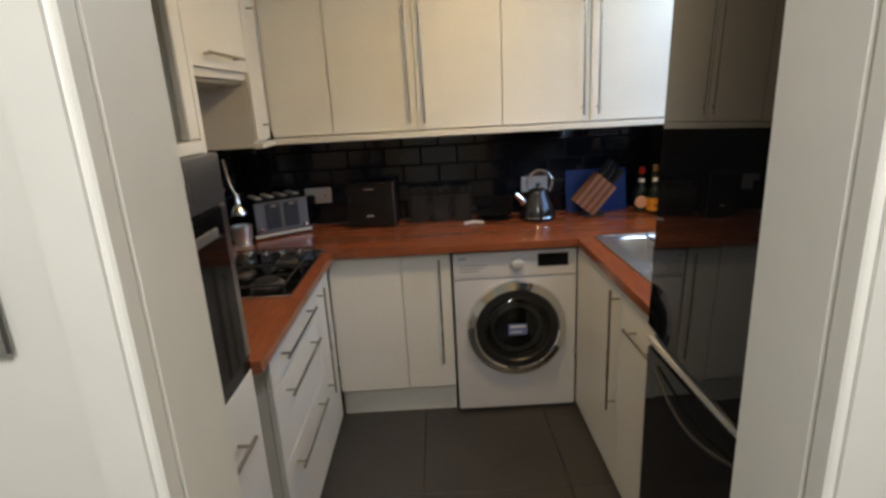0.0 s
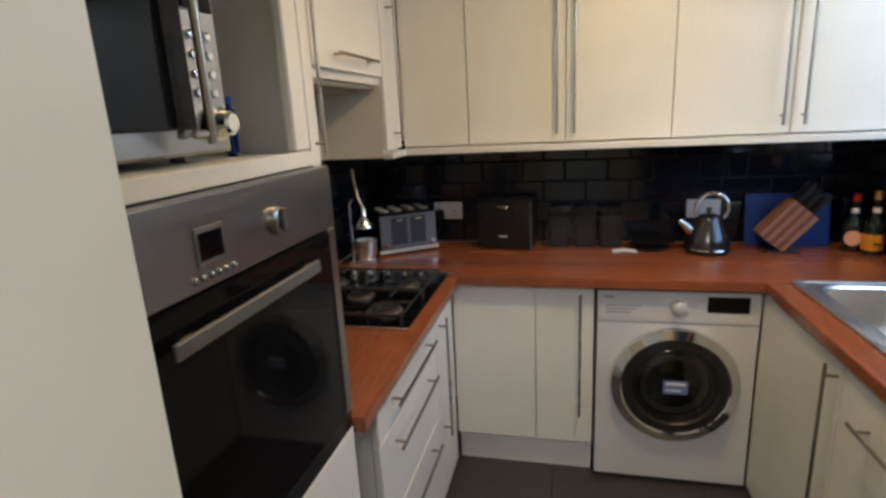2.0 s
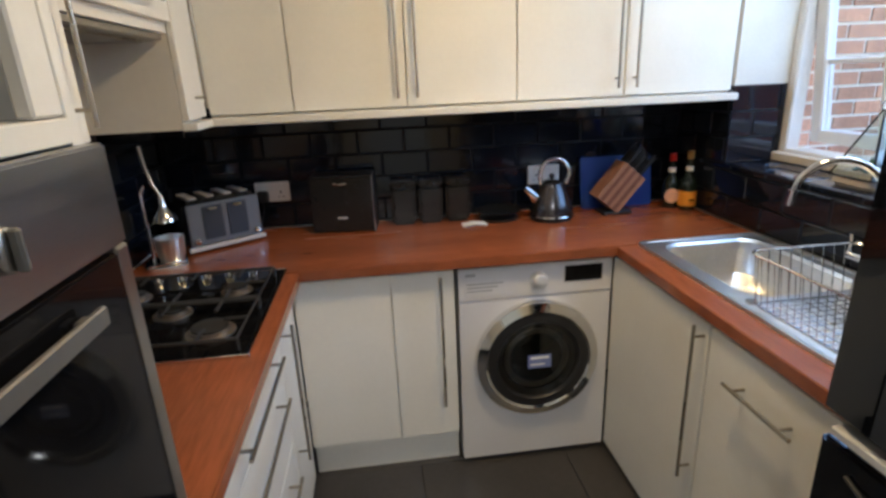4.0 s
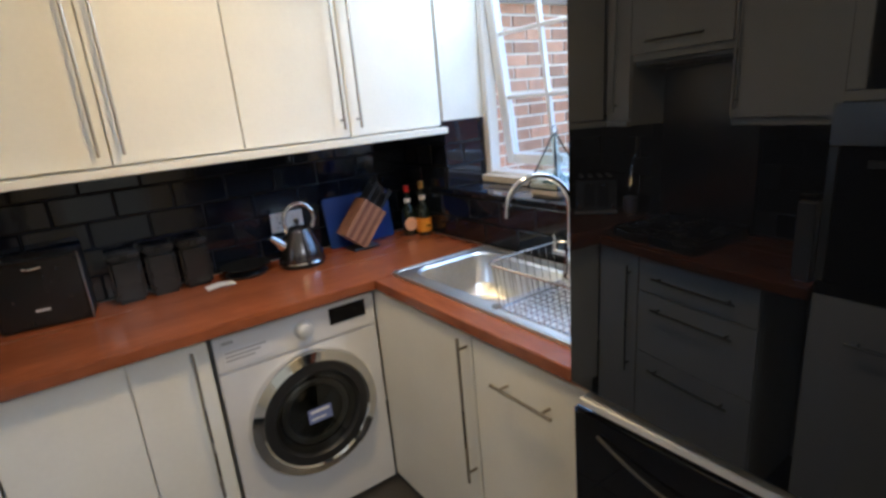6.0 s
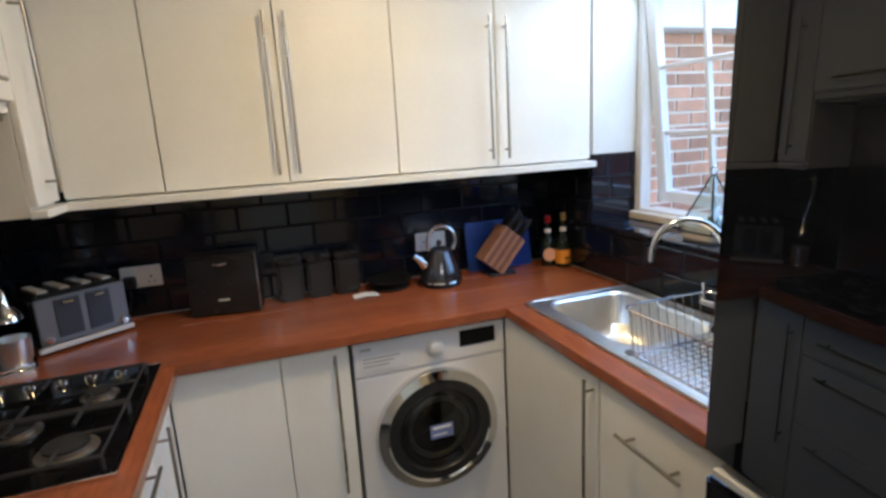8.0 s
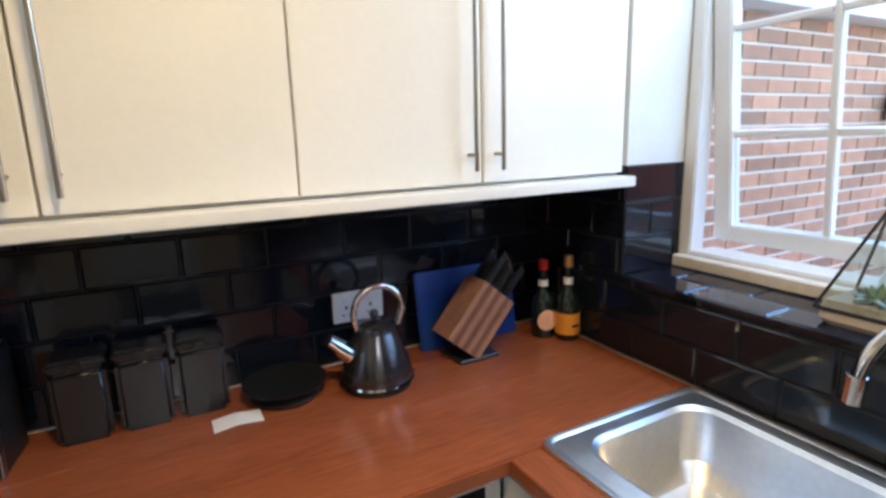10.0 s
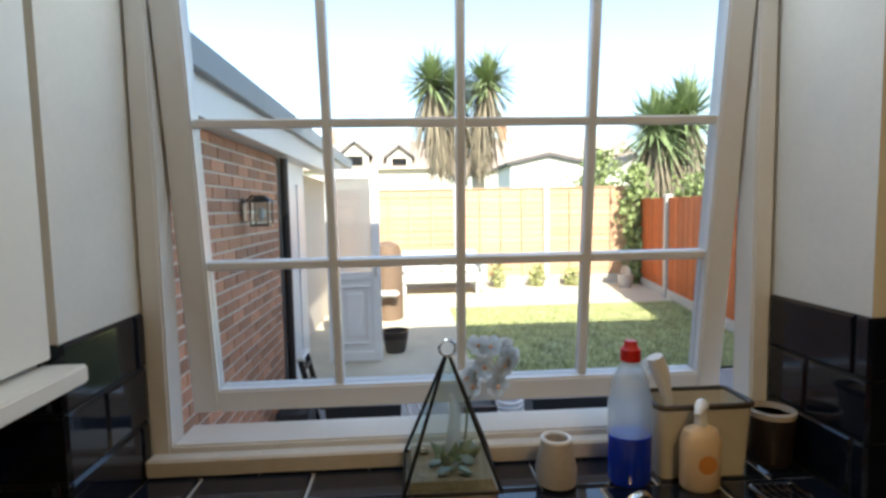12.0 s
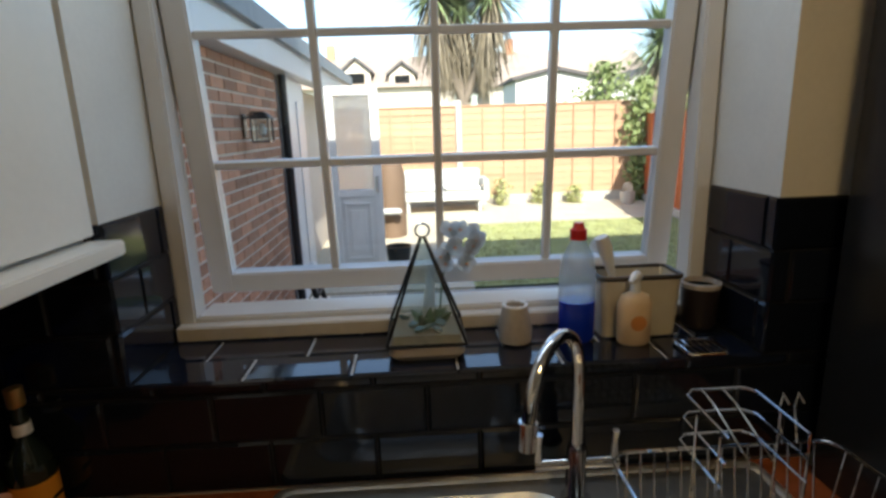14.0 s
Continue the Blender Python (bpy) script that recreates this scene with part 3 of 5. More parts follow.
for k in range(3):
    part("printed_line", box((0.03, 0.165 - 0.02 * k, -0.0075, -0.006, 0.782 - 0.014 * k, 0.788 - 0.014 * k)), GREYPRINT, wm, "grey printed lettering bars")
part("display", box((0.400, 0.545, -0.006, -0.0031, 0.765, 0.828), bevel=0.001), BLACKGLASS, wm)
wknob = part("dial", lathe([(0.034, 0), (0.030, 0.010), (0.027, 0.026), (0.022, 0.030), (0, 0.030)], 28, pose(0.30, -0.003, 0.782, 90)), SILVER, wm, smooth=True)
wdoor = part("door", lathe([(0.241, 0), (0.244, 0.012), (0.238, 0.030), (0.205, 0.042), (0.198, 0.036), (0.196, 0.010)], 64, pose(WC, 0, WZ, 90), cap=False), CHROME, wm, "chrome door ring", smooth=True)
part("inner_ring", lathe([(0.197, 0.012), (0.197, 0.034), (0.165, 0.038), (0.150, 0.020), (0.135, 0.010)], 64, pose(WC, 0, WZ, 90), cap=False), BLACKPLASTIC, wdoor, smooth=True)
part("door_glass", lathe([(0.155, 0.028), (0.14, 0.036), (0.10, 0.043), (0.05, 0.047), (0, 0.048)], 48, pose(WC, 0, WZ, 90), cap=False), DOORGLASS, wdoor, smooth=True)
part("drum", lathe([(0.15, 0.008), (0.145, 0.004), (0.125, 0.003), (0.12, 0.006), (0.0, 0.003)], 48, pose(WC, 0, WZ, 90), cap=False), DARKPAN, wdoor, smooth=True)
part("drum_rim", lathe([(0.128, 0.0085), (0.122, 0.016), (0.108, 0.014), (0.104, 0.0075)], 48, pose(WC, 0, WZ, 90), cap=False), STEEL, wdoor, "steel drum rim behind the glass", smooth=True)
for a in (100, 220, 340):
    part("drum_paddle", box((0.035, 0.098, -0.012, 0.012, -0.006, 0.006), bevel=0.004, seg=2), DARKPAN, wdoor, m=pose(WC, -0.012, WZ, 90, 0, 0) @ pose(0, 0, 0, 0, 0, a), smooth=True)
part("sticker", box((WC - 0.045, WC + 0.045, -0.0505, -0.0490, WZ - 0.02, WZ + 0.035)), STICKER, wdoor, "blue and white energy sticker")
part("sticker_text", box((WC - 0.036, WC + 0.036, -0.0515, -0.0507, WZ + 0.018, WZ + 0.028), (WC - 0.036, WC + 0.02, -0.0515, -0.0507, WZ - 0.008, WZ - 0.002)), PAPER, wdoor)
part("latch_grip", rod([(WC + 0.215 * math.cos(a), -0.040, WZ + 0.215 * math.sin(a)) for a in [radians(-52 + 5 * k) for k in range(6)]], 0.014, 8), BLACKPLASTIC, wdoor, smooth=True)
for x in (0.05, 0.53):
    part("foot", lathe([(0.02, 0), (0.02, 0.012)], 12, pose(x, 0.1, 0)), BLACKPLASTIC, wm)

# hob
HX0, HX1, HY0, HY1 = -1.115, -0.600, 1.755, 2.345
hob = thing("gas_hob", (0, 0, TOP), "five-burner gas hob with a dark glass top and cast-iron pan supports", "hob")
part("glass_top", box((HX0, HX1, HY0, HY1, 0.001, 0.011), bevel=0.003, seg=2), BLACKGLASS, hob)
part("edge_trim", box((HX0 - 0.003, HX1 + 0.003, HY0 - 0.004, HY0 - 0.0005, 0.001, 0.012), (HX1 + 0.0005, HX1 + 0.004, HY0, HY1, 0.001, 0.012), (HX0, HX1, HY1 + 0.0005, HY1 + 0.004, 0.001, 0.012), bevel=0.001), CHROME, hob)
burners = [(-1.01, 1.88, 0.038), (-1.01, 2.17, 0.030), (-0.72, 1.89, 0.050), (-0.72, 2.17, 0.034), (-0.86, 2.03, 0.040)]
for x, y, r in burners:
    bz = 0.011
    b = part("burner", lathe([(r + 0.012, bz), (r + 0.012, bz + 0.004), (r, bz + 0.006), (r, bz + 0.014)], 24, pose(x, y, 0)), BURNERSTEEL, hob, smooth=True)
    part("burner_cap", lathe([(r - 0.004, bz + 0.015), (r - 0.004, bz + 0.020), (0, bz + 0.022)], 24, pose(x, y, 0)), CASTIRON, b, smooth=True)
for y0, y1 in ((1.775, 2.02), (2.035, 2.275)):
    bm = bmesh.new()
    z = 0.042
    x0, x1 = -1.10, -0.625
    rod([(x0, y0, z), (x1, y0, z), (x1, y1, z), (x0, y1, z)], 0.0055, 6, True, bm)
    for x in (-1.01, -0.86, -0.72):
        rod([(x, y0, z), (x, y0 + 0.07, z)], 0.005, 6, bm=bm)
        rod([(x, y1, z), (x, y1 - 0.07, z)], 0.005, 6, bm=bm)
    for yy in ((y0 + y1) / 2,):
        rod([(x0, yy, z), (x0 + 0.09, yy, z)], 0.005, 6, bm=bm)
        rod([(x1, yy, z), (x1 - 0.06, yy, z)], 0.005, 6, bm=bm)
    for x in (x0, x1):
        for y in (y0, y1):
            rod([(x, y, z), (x, y, 0.012)], 0.006, 6, bm=bm)
    part("pan_support", bm, CASTIRON, hob, smooth=True)
for k in range(5):
    part("knob", lathe([(0.017, 0.011), (0.016, 0.016), (0.012, 0.032), (0, 0.034)], 16, pose(-1.0 + 0.075 * k, 2.312, 0)), CHROME, hob, smooth=True)

# sink with drainer
SX0, SX1, SY0, SY1 = 0.650, 1.125, 1.40, 2.345
sink = thing("sink", (0, 0, TOP), "stainless steel inset sink with one bowl and a drainer", "sink")


bx = (0.725, 1.060, 1.815, 2.285)
part("bowl", loops([rounded(bx[0] - 0.012, bx[1] + 0.012, bx[2] - 0.012, bx[3] + 0.012, 0.07, 0.006), rounded(*bx, 0.06, -0.002), rounded(bx[0] + 0.008, bx[1] - 0.008, bx[2] + 0.008, bx[3] - 0.008, 0.055, -0.12), rounded(bx[0] + 0.04, bx[1] - 0.04, bx[2] + 0.04, bx[3] - 0.04, 0.04, -0.155)]), SINKSTEEL, sink, smooth=True)
part("rim", loops([rounded(SX0, SX1, SY0, SY1, 0.03, 0.0005), rounded(SX0 + 0.002, SX1 - 0.002, SY0 + 0.002, SY1 - 0.002, 0.03, 0.009), rounded(SX0 + 0.012, SX1 - 0.012, SY0 + 0.012, SY1 - 0.012, 0.028, 0.009), rounded(SX0 + 0.018, SX1 - 0.018, SY0 + 0.018, SY1 - 0.018, 0.026, 0.005)], False), SINKSTEEL, sink, smooth=True)
fl = SX0 + 0.018
deck = bmesh.new()
hole = rounded(bx[0] - 0.012, bx[1] + 0.012, bx[2] - 0.012, bx[3] + 0.012, 0.07, 0.0055)
ring = []
for x, y, z in hole:
    ring.append((min(max((x - 0.8925) * 3, fl - 0.8925), SX1 - 0.018 - 0.8925) + 0.8925, min(max((y - 2.05) * 3, 1.77 - 2.05), SY1 - 0.018 - 2.05) + 2.05, 0.0055))
a = [deck.verts.new(p) for p in hole]
b = [deck.verts.new(p) for p in ring]
for k in range(len(a)):
    j = (k + 1) % len(a)
    deck.faces.new((a[k], a[j], b[j], b[k]))
part("deck", deck, SINKSTEEL, sink)
drainer = part("drainer", box((fl, SX1 - 0.018, SY0 + 0.018, 1.7695, 0.001, 0.0045)), SINKSTEEL, sink)
for k in range(9):
    x = 0.72 + 0.036 * k
    part("rib", box((x, x + 0.014, 1.45, 1.74, 0.0046, 0.0075), bevel=0.0012), SINKSTEEL, drainer)
part("plug_hole", lathe([(0.042, -0.154), (0.036, -0.152), (0.03, -0.156), (0, -0.157)], 24, pose(0.8925, 2.05, 0)), HANDLE, sink, smooth=True)
part("overflow", lathe([(0.016, 0), (0.016, 0.003), (0, 0.004)], 16, pose(0.70, 1.783, 0.0056)), HANDLE, sink, smooth=True)

tap = thing("mixer_tap", (1.037, 1.788, TOP + 0.006), "chrome swan-neck mixer tap with two lever handles", "tap")
part("base", lathe([(0.028, 0.002), (0.026, 0.012), (0.019, 0.02), (0.017, 0.11), (0.012, 0.12)], 20, cap=True), CHROME, tap, smooth=True)
arc = [(0, 0, 0.115), (0, 0, 0.252)] + [(-0.10 * (1 - math.cos(radians(a))) * 0.80, 0.10 * (1 - math.cos(radians(a))) * 0.60, 0.252 + 0.10 * math.sin(radians(a))) for a in range(12, 169, 12)]
ex, ey, ez = arc[-1]
part("spout", rod(arc + [(ex - 0.003, ey + 0.002, ez - 0.012)], 0.0105, 14), CHROME, tap, smooth=True)
part("nozzle", rod([(ex - 0.003, ey + 0.002, ez - 0.008), (ex - 0.005, ey + 0.004, ez - 0.050)], [0.0135, 0.0125], 14), CHROME, tap, smooth=True)
part("cross_bar", rod([(0, -0.075, 0.080), (0, 0.075, 0.080)], 0.010, 12), CHROME, tap, smooth=True)
for sy in (-0.068, 0.068):
    part("lever", rod([(0, sy, 0.084), (0, sy, 0.120), (-0.004, sy, 0.142)], [0.008, 0.005, 0.0065], 10), CHROME, tap, smooth=True)


# ---- window ----
FX0, FX1 = 1.365, 1.425
win = tagged(thing("window_1", (0, 0, 0), "white top-hung casement window with a twelve-pane grid, propped open", "window", kind="structure"), kind="structure")
fr = part("window_frame", box((FX0, FX1, WIN1 - 0.035, WIN1 + 0.003, SILL + 0.005, HEAD), (FX0, FX1, WIN0 - 0.003, WIN0 + 0.035, SILL + 0.005, HEAD), (FX0, FX1, WIN0 + 0.035, WIN1 - 0.035, HEAD - 0.045, HEAD), (FX0, FX1 + 0.04, WIN0 + 0.035, WIN1 - 0.035, SILL + 0.005, SILL + 0.048), bevel=0.004, seg=2), UPVC, win)
part("window_sill", box((FX0 - 0.035, FX0 - 0.002, WIN0 + 0.002, WIN1 - 0.002, SILL + 0.002, SILL + 0.036), bevel=0.004), TIMBERSILL, win, "aged cream inner sill bead")
# the open sash leans out at its foot
S0, S1, SB, ST = WIN0 + 0.040, WIN1 - 0.040, SILL + 0.068, HEAD - 0.05
lean = pose(1.375, 0, ST, 0, -6.8, 0)
SH = ST - SB
sash = part("sash", box((-0.022, 0.022, S0, S0 + 0.052, -SH, 0), (-0.022, 0.022, S1 - 0.052, S1, -SH, 0), (-0.022, 0.022, S0 + 0.052, S1 - 0.052, -0.052, 0), (-0.022, 0.022, S0 + 0.052, S1 - 0.052, -SH, -SH + 0.048), bevel=0.004, seg=2), UPVC, win, m=lean)
gy0, gy1, gz0, gz1 = S0 + 0.052, S1 - 0.052, -SH + 0.048, -0.052
BARS_Y = [1.741, 1.999, 2.254]
BARS_Z = [1.506, 1.776]
for y in BARS_Y:
    part("glazing_bar", box((-0.013, 0.013, y - 0.009, y + 0.009, gz0, gz1), bevel=0.003), UPVC, sash)
zl = [(z - ST) / math.cos(radians(6.8)) for z in BARS_Z]
ys = [gy0] + BARS_Y + [gy1]
for z in zl:
    for ya, yb in zip(ys, ys[1:]):
        part("glazing_bar", box((-0.013, 0.013, ya + (0.009 if ya != gy0 else 0), yb - (0.009 if yb != gy1 else 0), z - 0.009, z + 0.009), bevel=0.003), UPVC, sash)
zs = [gz0] + zl + [gz1]
for ya, yb in zip(ys, ys[1:]):
    for za, zb in zip(zs, zs[1:]):
        p = part("pane", box((-0.002, 0.002, ya, yb, za, zb)), WINDOWGLASS, sash)
        p.visible_shadow = False
for y in (WIN0 + 0.0375, WIN1 - 0.0375):
    part("stay", rod([(1.390, y, 1.98), (1.415, y, 1.72), (1.46, y, 1.44)], 0.004, 6), BLACKMETAL, win, "dark metal friction stay")

# ---- things on the worktop ----
toaster = thing("toaster", (-0.925, 2.775, TOP), "slate grey four-slot toaster with a bright chrome base strip", "toaster", rz=36)
for x in (-0.10, 0.10):
    for y in (-0.06, 0.06):
        part("foot", box((x - 0.01, x + 0.01, y - 0.01, y + 0.01, 0, 0.0125)), BLACKPLASTIC, toaster)
part("body", box((-0.148, 0.148, -0.085, 0.10, 0.013, 0.205), bevel=0.02, seg=4), BLACKMETAL, toaster, smooth=True)
part("front_panel", box((-0.142, 0.142, -0.0935, -0.0855, 0.030, 0.192), bevel=0.004, seg=2), TOASTERPANEL, toaster, "satin grey front panel")
part("base_strip", box((-0.152, 0.152, -0.100, -0.084, 0.010, 0.028), bevel=0.003), SILVER, toaster)
for x in (-0.048, 0.048):
    part("inset", box((x - 0.038, x + 0.038, -0.0965, -0.0937, 0.050, 0.180), bevel=0.003), TOASTERGREY, toaster)
    part("lever", box((x - 0.018, x + 0.018, -0.112, -0.097, 0.164, 0.175), bevel=0.003), CHROME, toaster)
for x in (-0.118, 0.118):
    part("knob", lathe([(0.014, 0), (0.012, 0.012), (0, 0.013)], 14, pose(x, -0.094, 0.05, 90)), CHROME, toaster, smooth=True)
for x in (-0.10, -0.034, 0.034, 0.10):
    part("slot", box((x - 0.015, x + 0.015, -0.065, 0.08, 0.2055, 0.2115), bevel=0.0015), SILVER, toaster)

juicer = thing("juice_press", (-1.045, 2.52, TOP), "chrome lever citrus press beside the hob", "juicer", rz=20)
part("base", box((-0.07, 0.07, -0.06, 0.06, 0.0, 0.022), bevel=0.01, seg=3), CHROME, juicer, smooth=True)
part("cup", lathe([(0.040, 0.022), (0.046, 0.04), (0.050, 0.105), (0.046, 0.105), (0.040, 0.04)], 24, pose(0.02, 0, 0)), SINKSTEEL, juicer, smooth=True)
part("column", rod([(-0.040, 0, 0.02), (-0.040, 0, 0.27), (-0.025, 0, 0.295)], 0.007, 12), CHROME, juicer, smooth=True)
part("press_head", lathe([(0.042, 0.165), (0.036, 0.185), (0.014, 0.215), (0.011, 0.26)], 24, pose(0.02, 0, 0)), CHROME, juicer, smooth=True)
part("lever", rod([(0.02, 0, 0.25), (0.0, 0, 0.30), (-0.008, 0, 0.36), (-0.014, 0, 0.43)], [0.008, 0.009, 0.009, 0.012], 12), CHROME, juicer, smooth=True)

caddy = thing("storage_tin", (-0.665, 1.327, TOP), "tall narrow brushed steel tin standing against the oven housing", "storage tin")
part("tin", box((-0.045, 0.045, -0.038, 0.038, 0, 0.265), bevel=0.010, seg=3), STEEL, caddy, smooth=True)
part("lid", box((-0.046, 0.046, -0.039, 0.039, 0.2655, 0.285), bevel=0.008, seg=3), BLACKPLASTIC, caddy, "black plastic lid", smooth=True)

bin_ = thing("bread_bin", (-0.420, 2.815, TOP), "square black bread bin with a small chrome grip", "bread bin", rz=-7)
part("body", box((-0.132, 0.132, -0.02, 0.105, 0.0, 0.240), bevel=0.005, seg=2), BLACKPLASTIC, bin_, smooth=True)
bd = part("door", box((-0.129, 0.129, -0.038, -0.0205, 0.006, 0.234), bevel=0.006, seg=3), BLACKMETAL, bin_, smooth=True)
part("grip", rod([(-0.025, -0.040, 0.210), (0, -0.050, 0.208), (0.025, -0.040, 0.210)], 0.004, 8), CHROME, bd, smooth=True)
part("edge_strip", box((0.1295, 0.1345, -0.040, -0.0195, 0.004, 0.240), bevel=0.001), STEEL, bd)
part("badge", box((-0.020, 0.020, -0.0405, -0.0383, 0.062, 0.070)), SILVER, bd)

canister = thing("canister", (-0.165, 2.88, TOP), "square black storage canister with a lid", "canister", "canisters")
part("body", box((-0.052, 0.052, -0.052, 0.052, 0, 0.165), bevel=0.012, seg=3), BLACKMETAL, canister, smooth=True)
lid = part("lid", box((-0.054, 0.054, -0.054, 0.054, 0.1655, 0.190), bevel=0.008, seg=3), BLACKPLASTIC, canister, smooth=True)
part("catch", box((-0.012, 0.012, -0.058, -0.0545, 0.168, 0.186), bevel=0.001), BLACKMETAL, lid)
for k in (1, 2):
    copy_thing(canister, pose(-0.165 + 0.118 * k, 2.88, TOP))

dish = thing("scales", (0.25, 2.83, TOP), "round black kitchen scales lying on the worktop", "kitchen scales")
part("base", lathe([(0.075, 0), (0.085, 0.012), (0.06, 0.028)], 28), BLACKPLASTIC, dish, smooth=True)
part("pan", lathe([(0.05, 0.029), (0.10, 0.040), (0.102, 0.044), (0.05, 0.036), (0, 0.035)], 32), BLACKMETAL, dish, smooth=True)
note = thing("paper_note", (0.125, 2.76, TOP + 0.001), "crumpled white paper slip on the worktop", "paper")
part("sheet", prism([(-0.05, 0.0), (0.0, 0.006), (0.055, 0.001), (0.055, 0.003), (0.0, 0.009), (-0.05, 0.002)], -0.03, 0.028), PAPER, note)

kettle = thing("kettle", (0.472, 2.775, TOP), "dark steel dome kettle with a chrome loop handle", "kettle")
part("power_base", lathe([(0.086, 0), (0.088, 0.012), (0.078, 0.018)], 32), BLACKPLASTIC, kettle, smooth=True)
part("body", lathe([(0.092, 0.0185), (0.094, 0.030), (0.083, 0.070), (0.063, 0.120), (0.052, 0.146)], 40), KETTLESTEEL, kettle, smooth=True)
part("chrome_band", lathe([(0.0935, 0.0188), (0.097, 0.021), (0.095, 0.026)], 40, cap=False), CHROME, kettle, smooth=True)
klid = part("lid", lathe([(0.053, 0.1465), (0.050, 0.158), (0.030, 0.168), (0, 0.172)], 32), KETTLESTEEL, kettle, smooth=True)
part("knob", lathe([(0.008, 0.175), (0.013, 0.188), (0.009, 0.198), (0, 0.2)], 16), BLACKPLASTIC, klid, smooth=True)
part("spout", rod([(-0.068, 0, 0.095), (-0.098, 0, 0.122), (-0.120, 0, 0.142)], [0.024, 0.019, 0.015], 16), CHROME, kettle, smooth=True)
part("handle", rod([(-0.045 + 0.0, 0, 0.150)] + [(0.012 - 0.066 * math.cos(radians(a)), 0, 0.190 + 0.070 * math.sin(radians(a))) for a in range(0, 181, 18)] + [(0.062, 0, 0.150)], 0.0085, 12), CHROME, kettle, smooth=True)


def socket(x, label):
    s = thing("socket", (x, BACK - 0.009, 1.065), label, "wall socket", "wall sockets")
    part("plate", box((-0.073, 0.073, -0.009, 0, -0.043, 0.043), bevel=0.003, seg=2), WHITEPLASTIC, s)
    for sx in (-0.035, 0.035):
        part("rocker_switch", box((sx - 0.008, sx + 0.008, -0.013, -0.0095, 0.012, 0.032), bevel=0.001), WHITEPLASTIC, s)
        part("pin_holes", box((sx - 0.003, sx + 0.003, -0.0102, -0.0092, -0.006, 0.004), (sx - 0.012, sx - 0.007, -0.0102, -0.0092, -0.024, -0.019), (sx + 0.007, sx + 0.012, -0.0102, -0.0092, -0.024, -0.019)), BLACKPLASTIC, s)
    return s


socket(0.485, "white double wall socket behind the kettle")
s2 = socket(-0.725, "white double wall socket beside the toaster")
plug = thing("plug", (-0.765, BACK - 0.0225, 1.050), "black plug in the socket by the toaster", "plug")
part("plug_body", box((-0.024, 0.024, -0.035, 0, -0.024, 0.024), bevel=0.006, seg=2), BLACKPLASTIC, plug, smooth=True)
part("cable", rod([(0, -0.02, -0.022), (0.0, -0.022, -0.06), (-0.02, -0.02, -0.132)], 0.004, 6), BLACKPLASTIC, plug, smooth=True)

board = thing("chopping_board", (0.825, BACK - 0.062, TOP), "deep blue chopping board leaning on the tiles", "chopping board")
part("board", box((-0.17, 0.17, 0, 0.009, 0, 0.235), bevel=0.006, seg=3), BLUEBOARD, board, m=pose(0, 0, 0, -10), smooth=True)
knives = thing("knife_block", (0.760, 2.80, TOP), "slanted striped wooden knife block full of black-handled knives", "knife block")
part("stand", box((-0.055, 0.075, -0.05, 0.05, 0, 0.012), bevel=0.004), BLACKPLASTIC, knives)
tilt = pose(-0.060, 0, 0.058, 0, 40, 0)
for k in range(7):
    part("wood_layer", box((-0.040 + 0.018 * k, -0.0226 + 0.018 * k, -0.048, 0.048, 0.0, 0.190), bevel=0.0015), KNIFEWOOD if k % 2 == 0 else KNIFEWOODDARK, knives, m=tilt)
for r in range(3):
    for c in range(3):
        x, y = -0.020 + 0.038 * r, -0.031 + 0.030 * c
        hnd = part("knife_handle", box((x - 0.010, x + 0.010, y - 0.007, y + 0.007, 0.1905, 0.285 - 0.02 * ((r + c) % 2)), bevel=0.004, seg=2), BLACKPLASTIC, knives, m=tilt, smooth=True)
        part("end_cap", box((x - 0.009, x + 0.009, y - 0.006, y + 0.006, 0.2855 - 0.02 * ((r + c) % 2), 0.291 - 0.02 * ((r + c) % 2)), bevel=0.001), CHROME, hnd)


def liqueur(loc, h, paper, foil, label, round_label):
    b = thing("bottle", loc, label, "bottle", "drink bottles")
    part("glass_body", lathe([(0.034, 0), (0.037, 0.004), (0.037, h * 0.42), (0.030, h * 0.52), (0.014, h * 0.62), (0.0125, h * 0.86)], 28), BOTTLEGLASS, b, smooth=True)
    part("cap", lathe([(0.0135, h * 0.861), (0.0145, h * 0.87), (0.0145, h * 0.99), (0, h)], 20), foil, b, smooth=True)
    part("neck_label", lathe([(0.0150, h * 0.66), (0.0145, h * 0.74)], 20, cap=False), PAPER, b, smooth=True)
    if round_label:
        part("label", lathe([(0.032, 0), (0.032, 0.001), (0, 0.0015)], 28, pose(-0.012, -0.0368, 0.060, 90, 0, -15)), paper, b, smooth=True)
    else:
        part("label", lathe([(0.0378, 0.02), (0.0378, h * 0.33)], 28, cap=False), paper, b, smooth=True)
        part("label_mark", box((-0.015, 0.010, -0.0395, -0.0385, 0.045, 0.052)), BOTTLEGLASS, b)
    return b


liqueur((1.045, 2.82, TOP), 0.245, LABELPEACH, REDPLASTIC, "dark bottle with a round peach label and red cap", True)
liqueur((1.094, 2.762, TOP), 0.262, LABELORANGE, GOLDFOIL, "dark bottle with an orange band label and gold neck", False)

# drying rack on the drainer
rack = thing("dish_rack", (0.802, 1.578, TOP + 0.009), "chrome wire dish drying rack with a raised tier", "dish rack")
hw, hl, rh = 0.152, 0.185, 0.150


def ring_at(x, y, z, r=0.03):
    return [(p[0], p[1], z) for p in rounded(-x, x, -y, y, r, z, 3)]


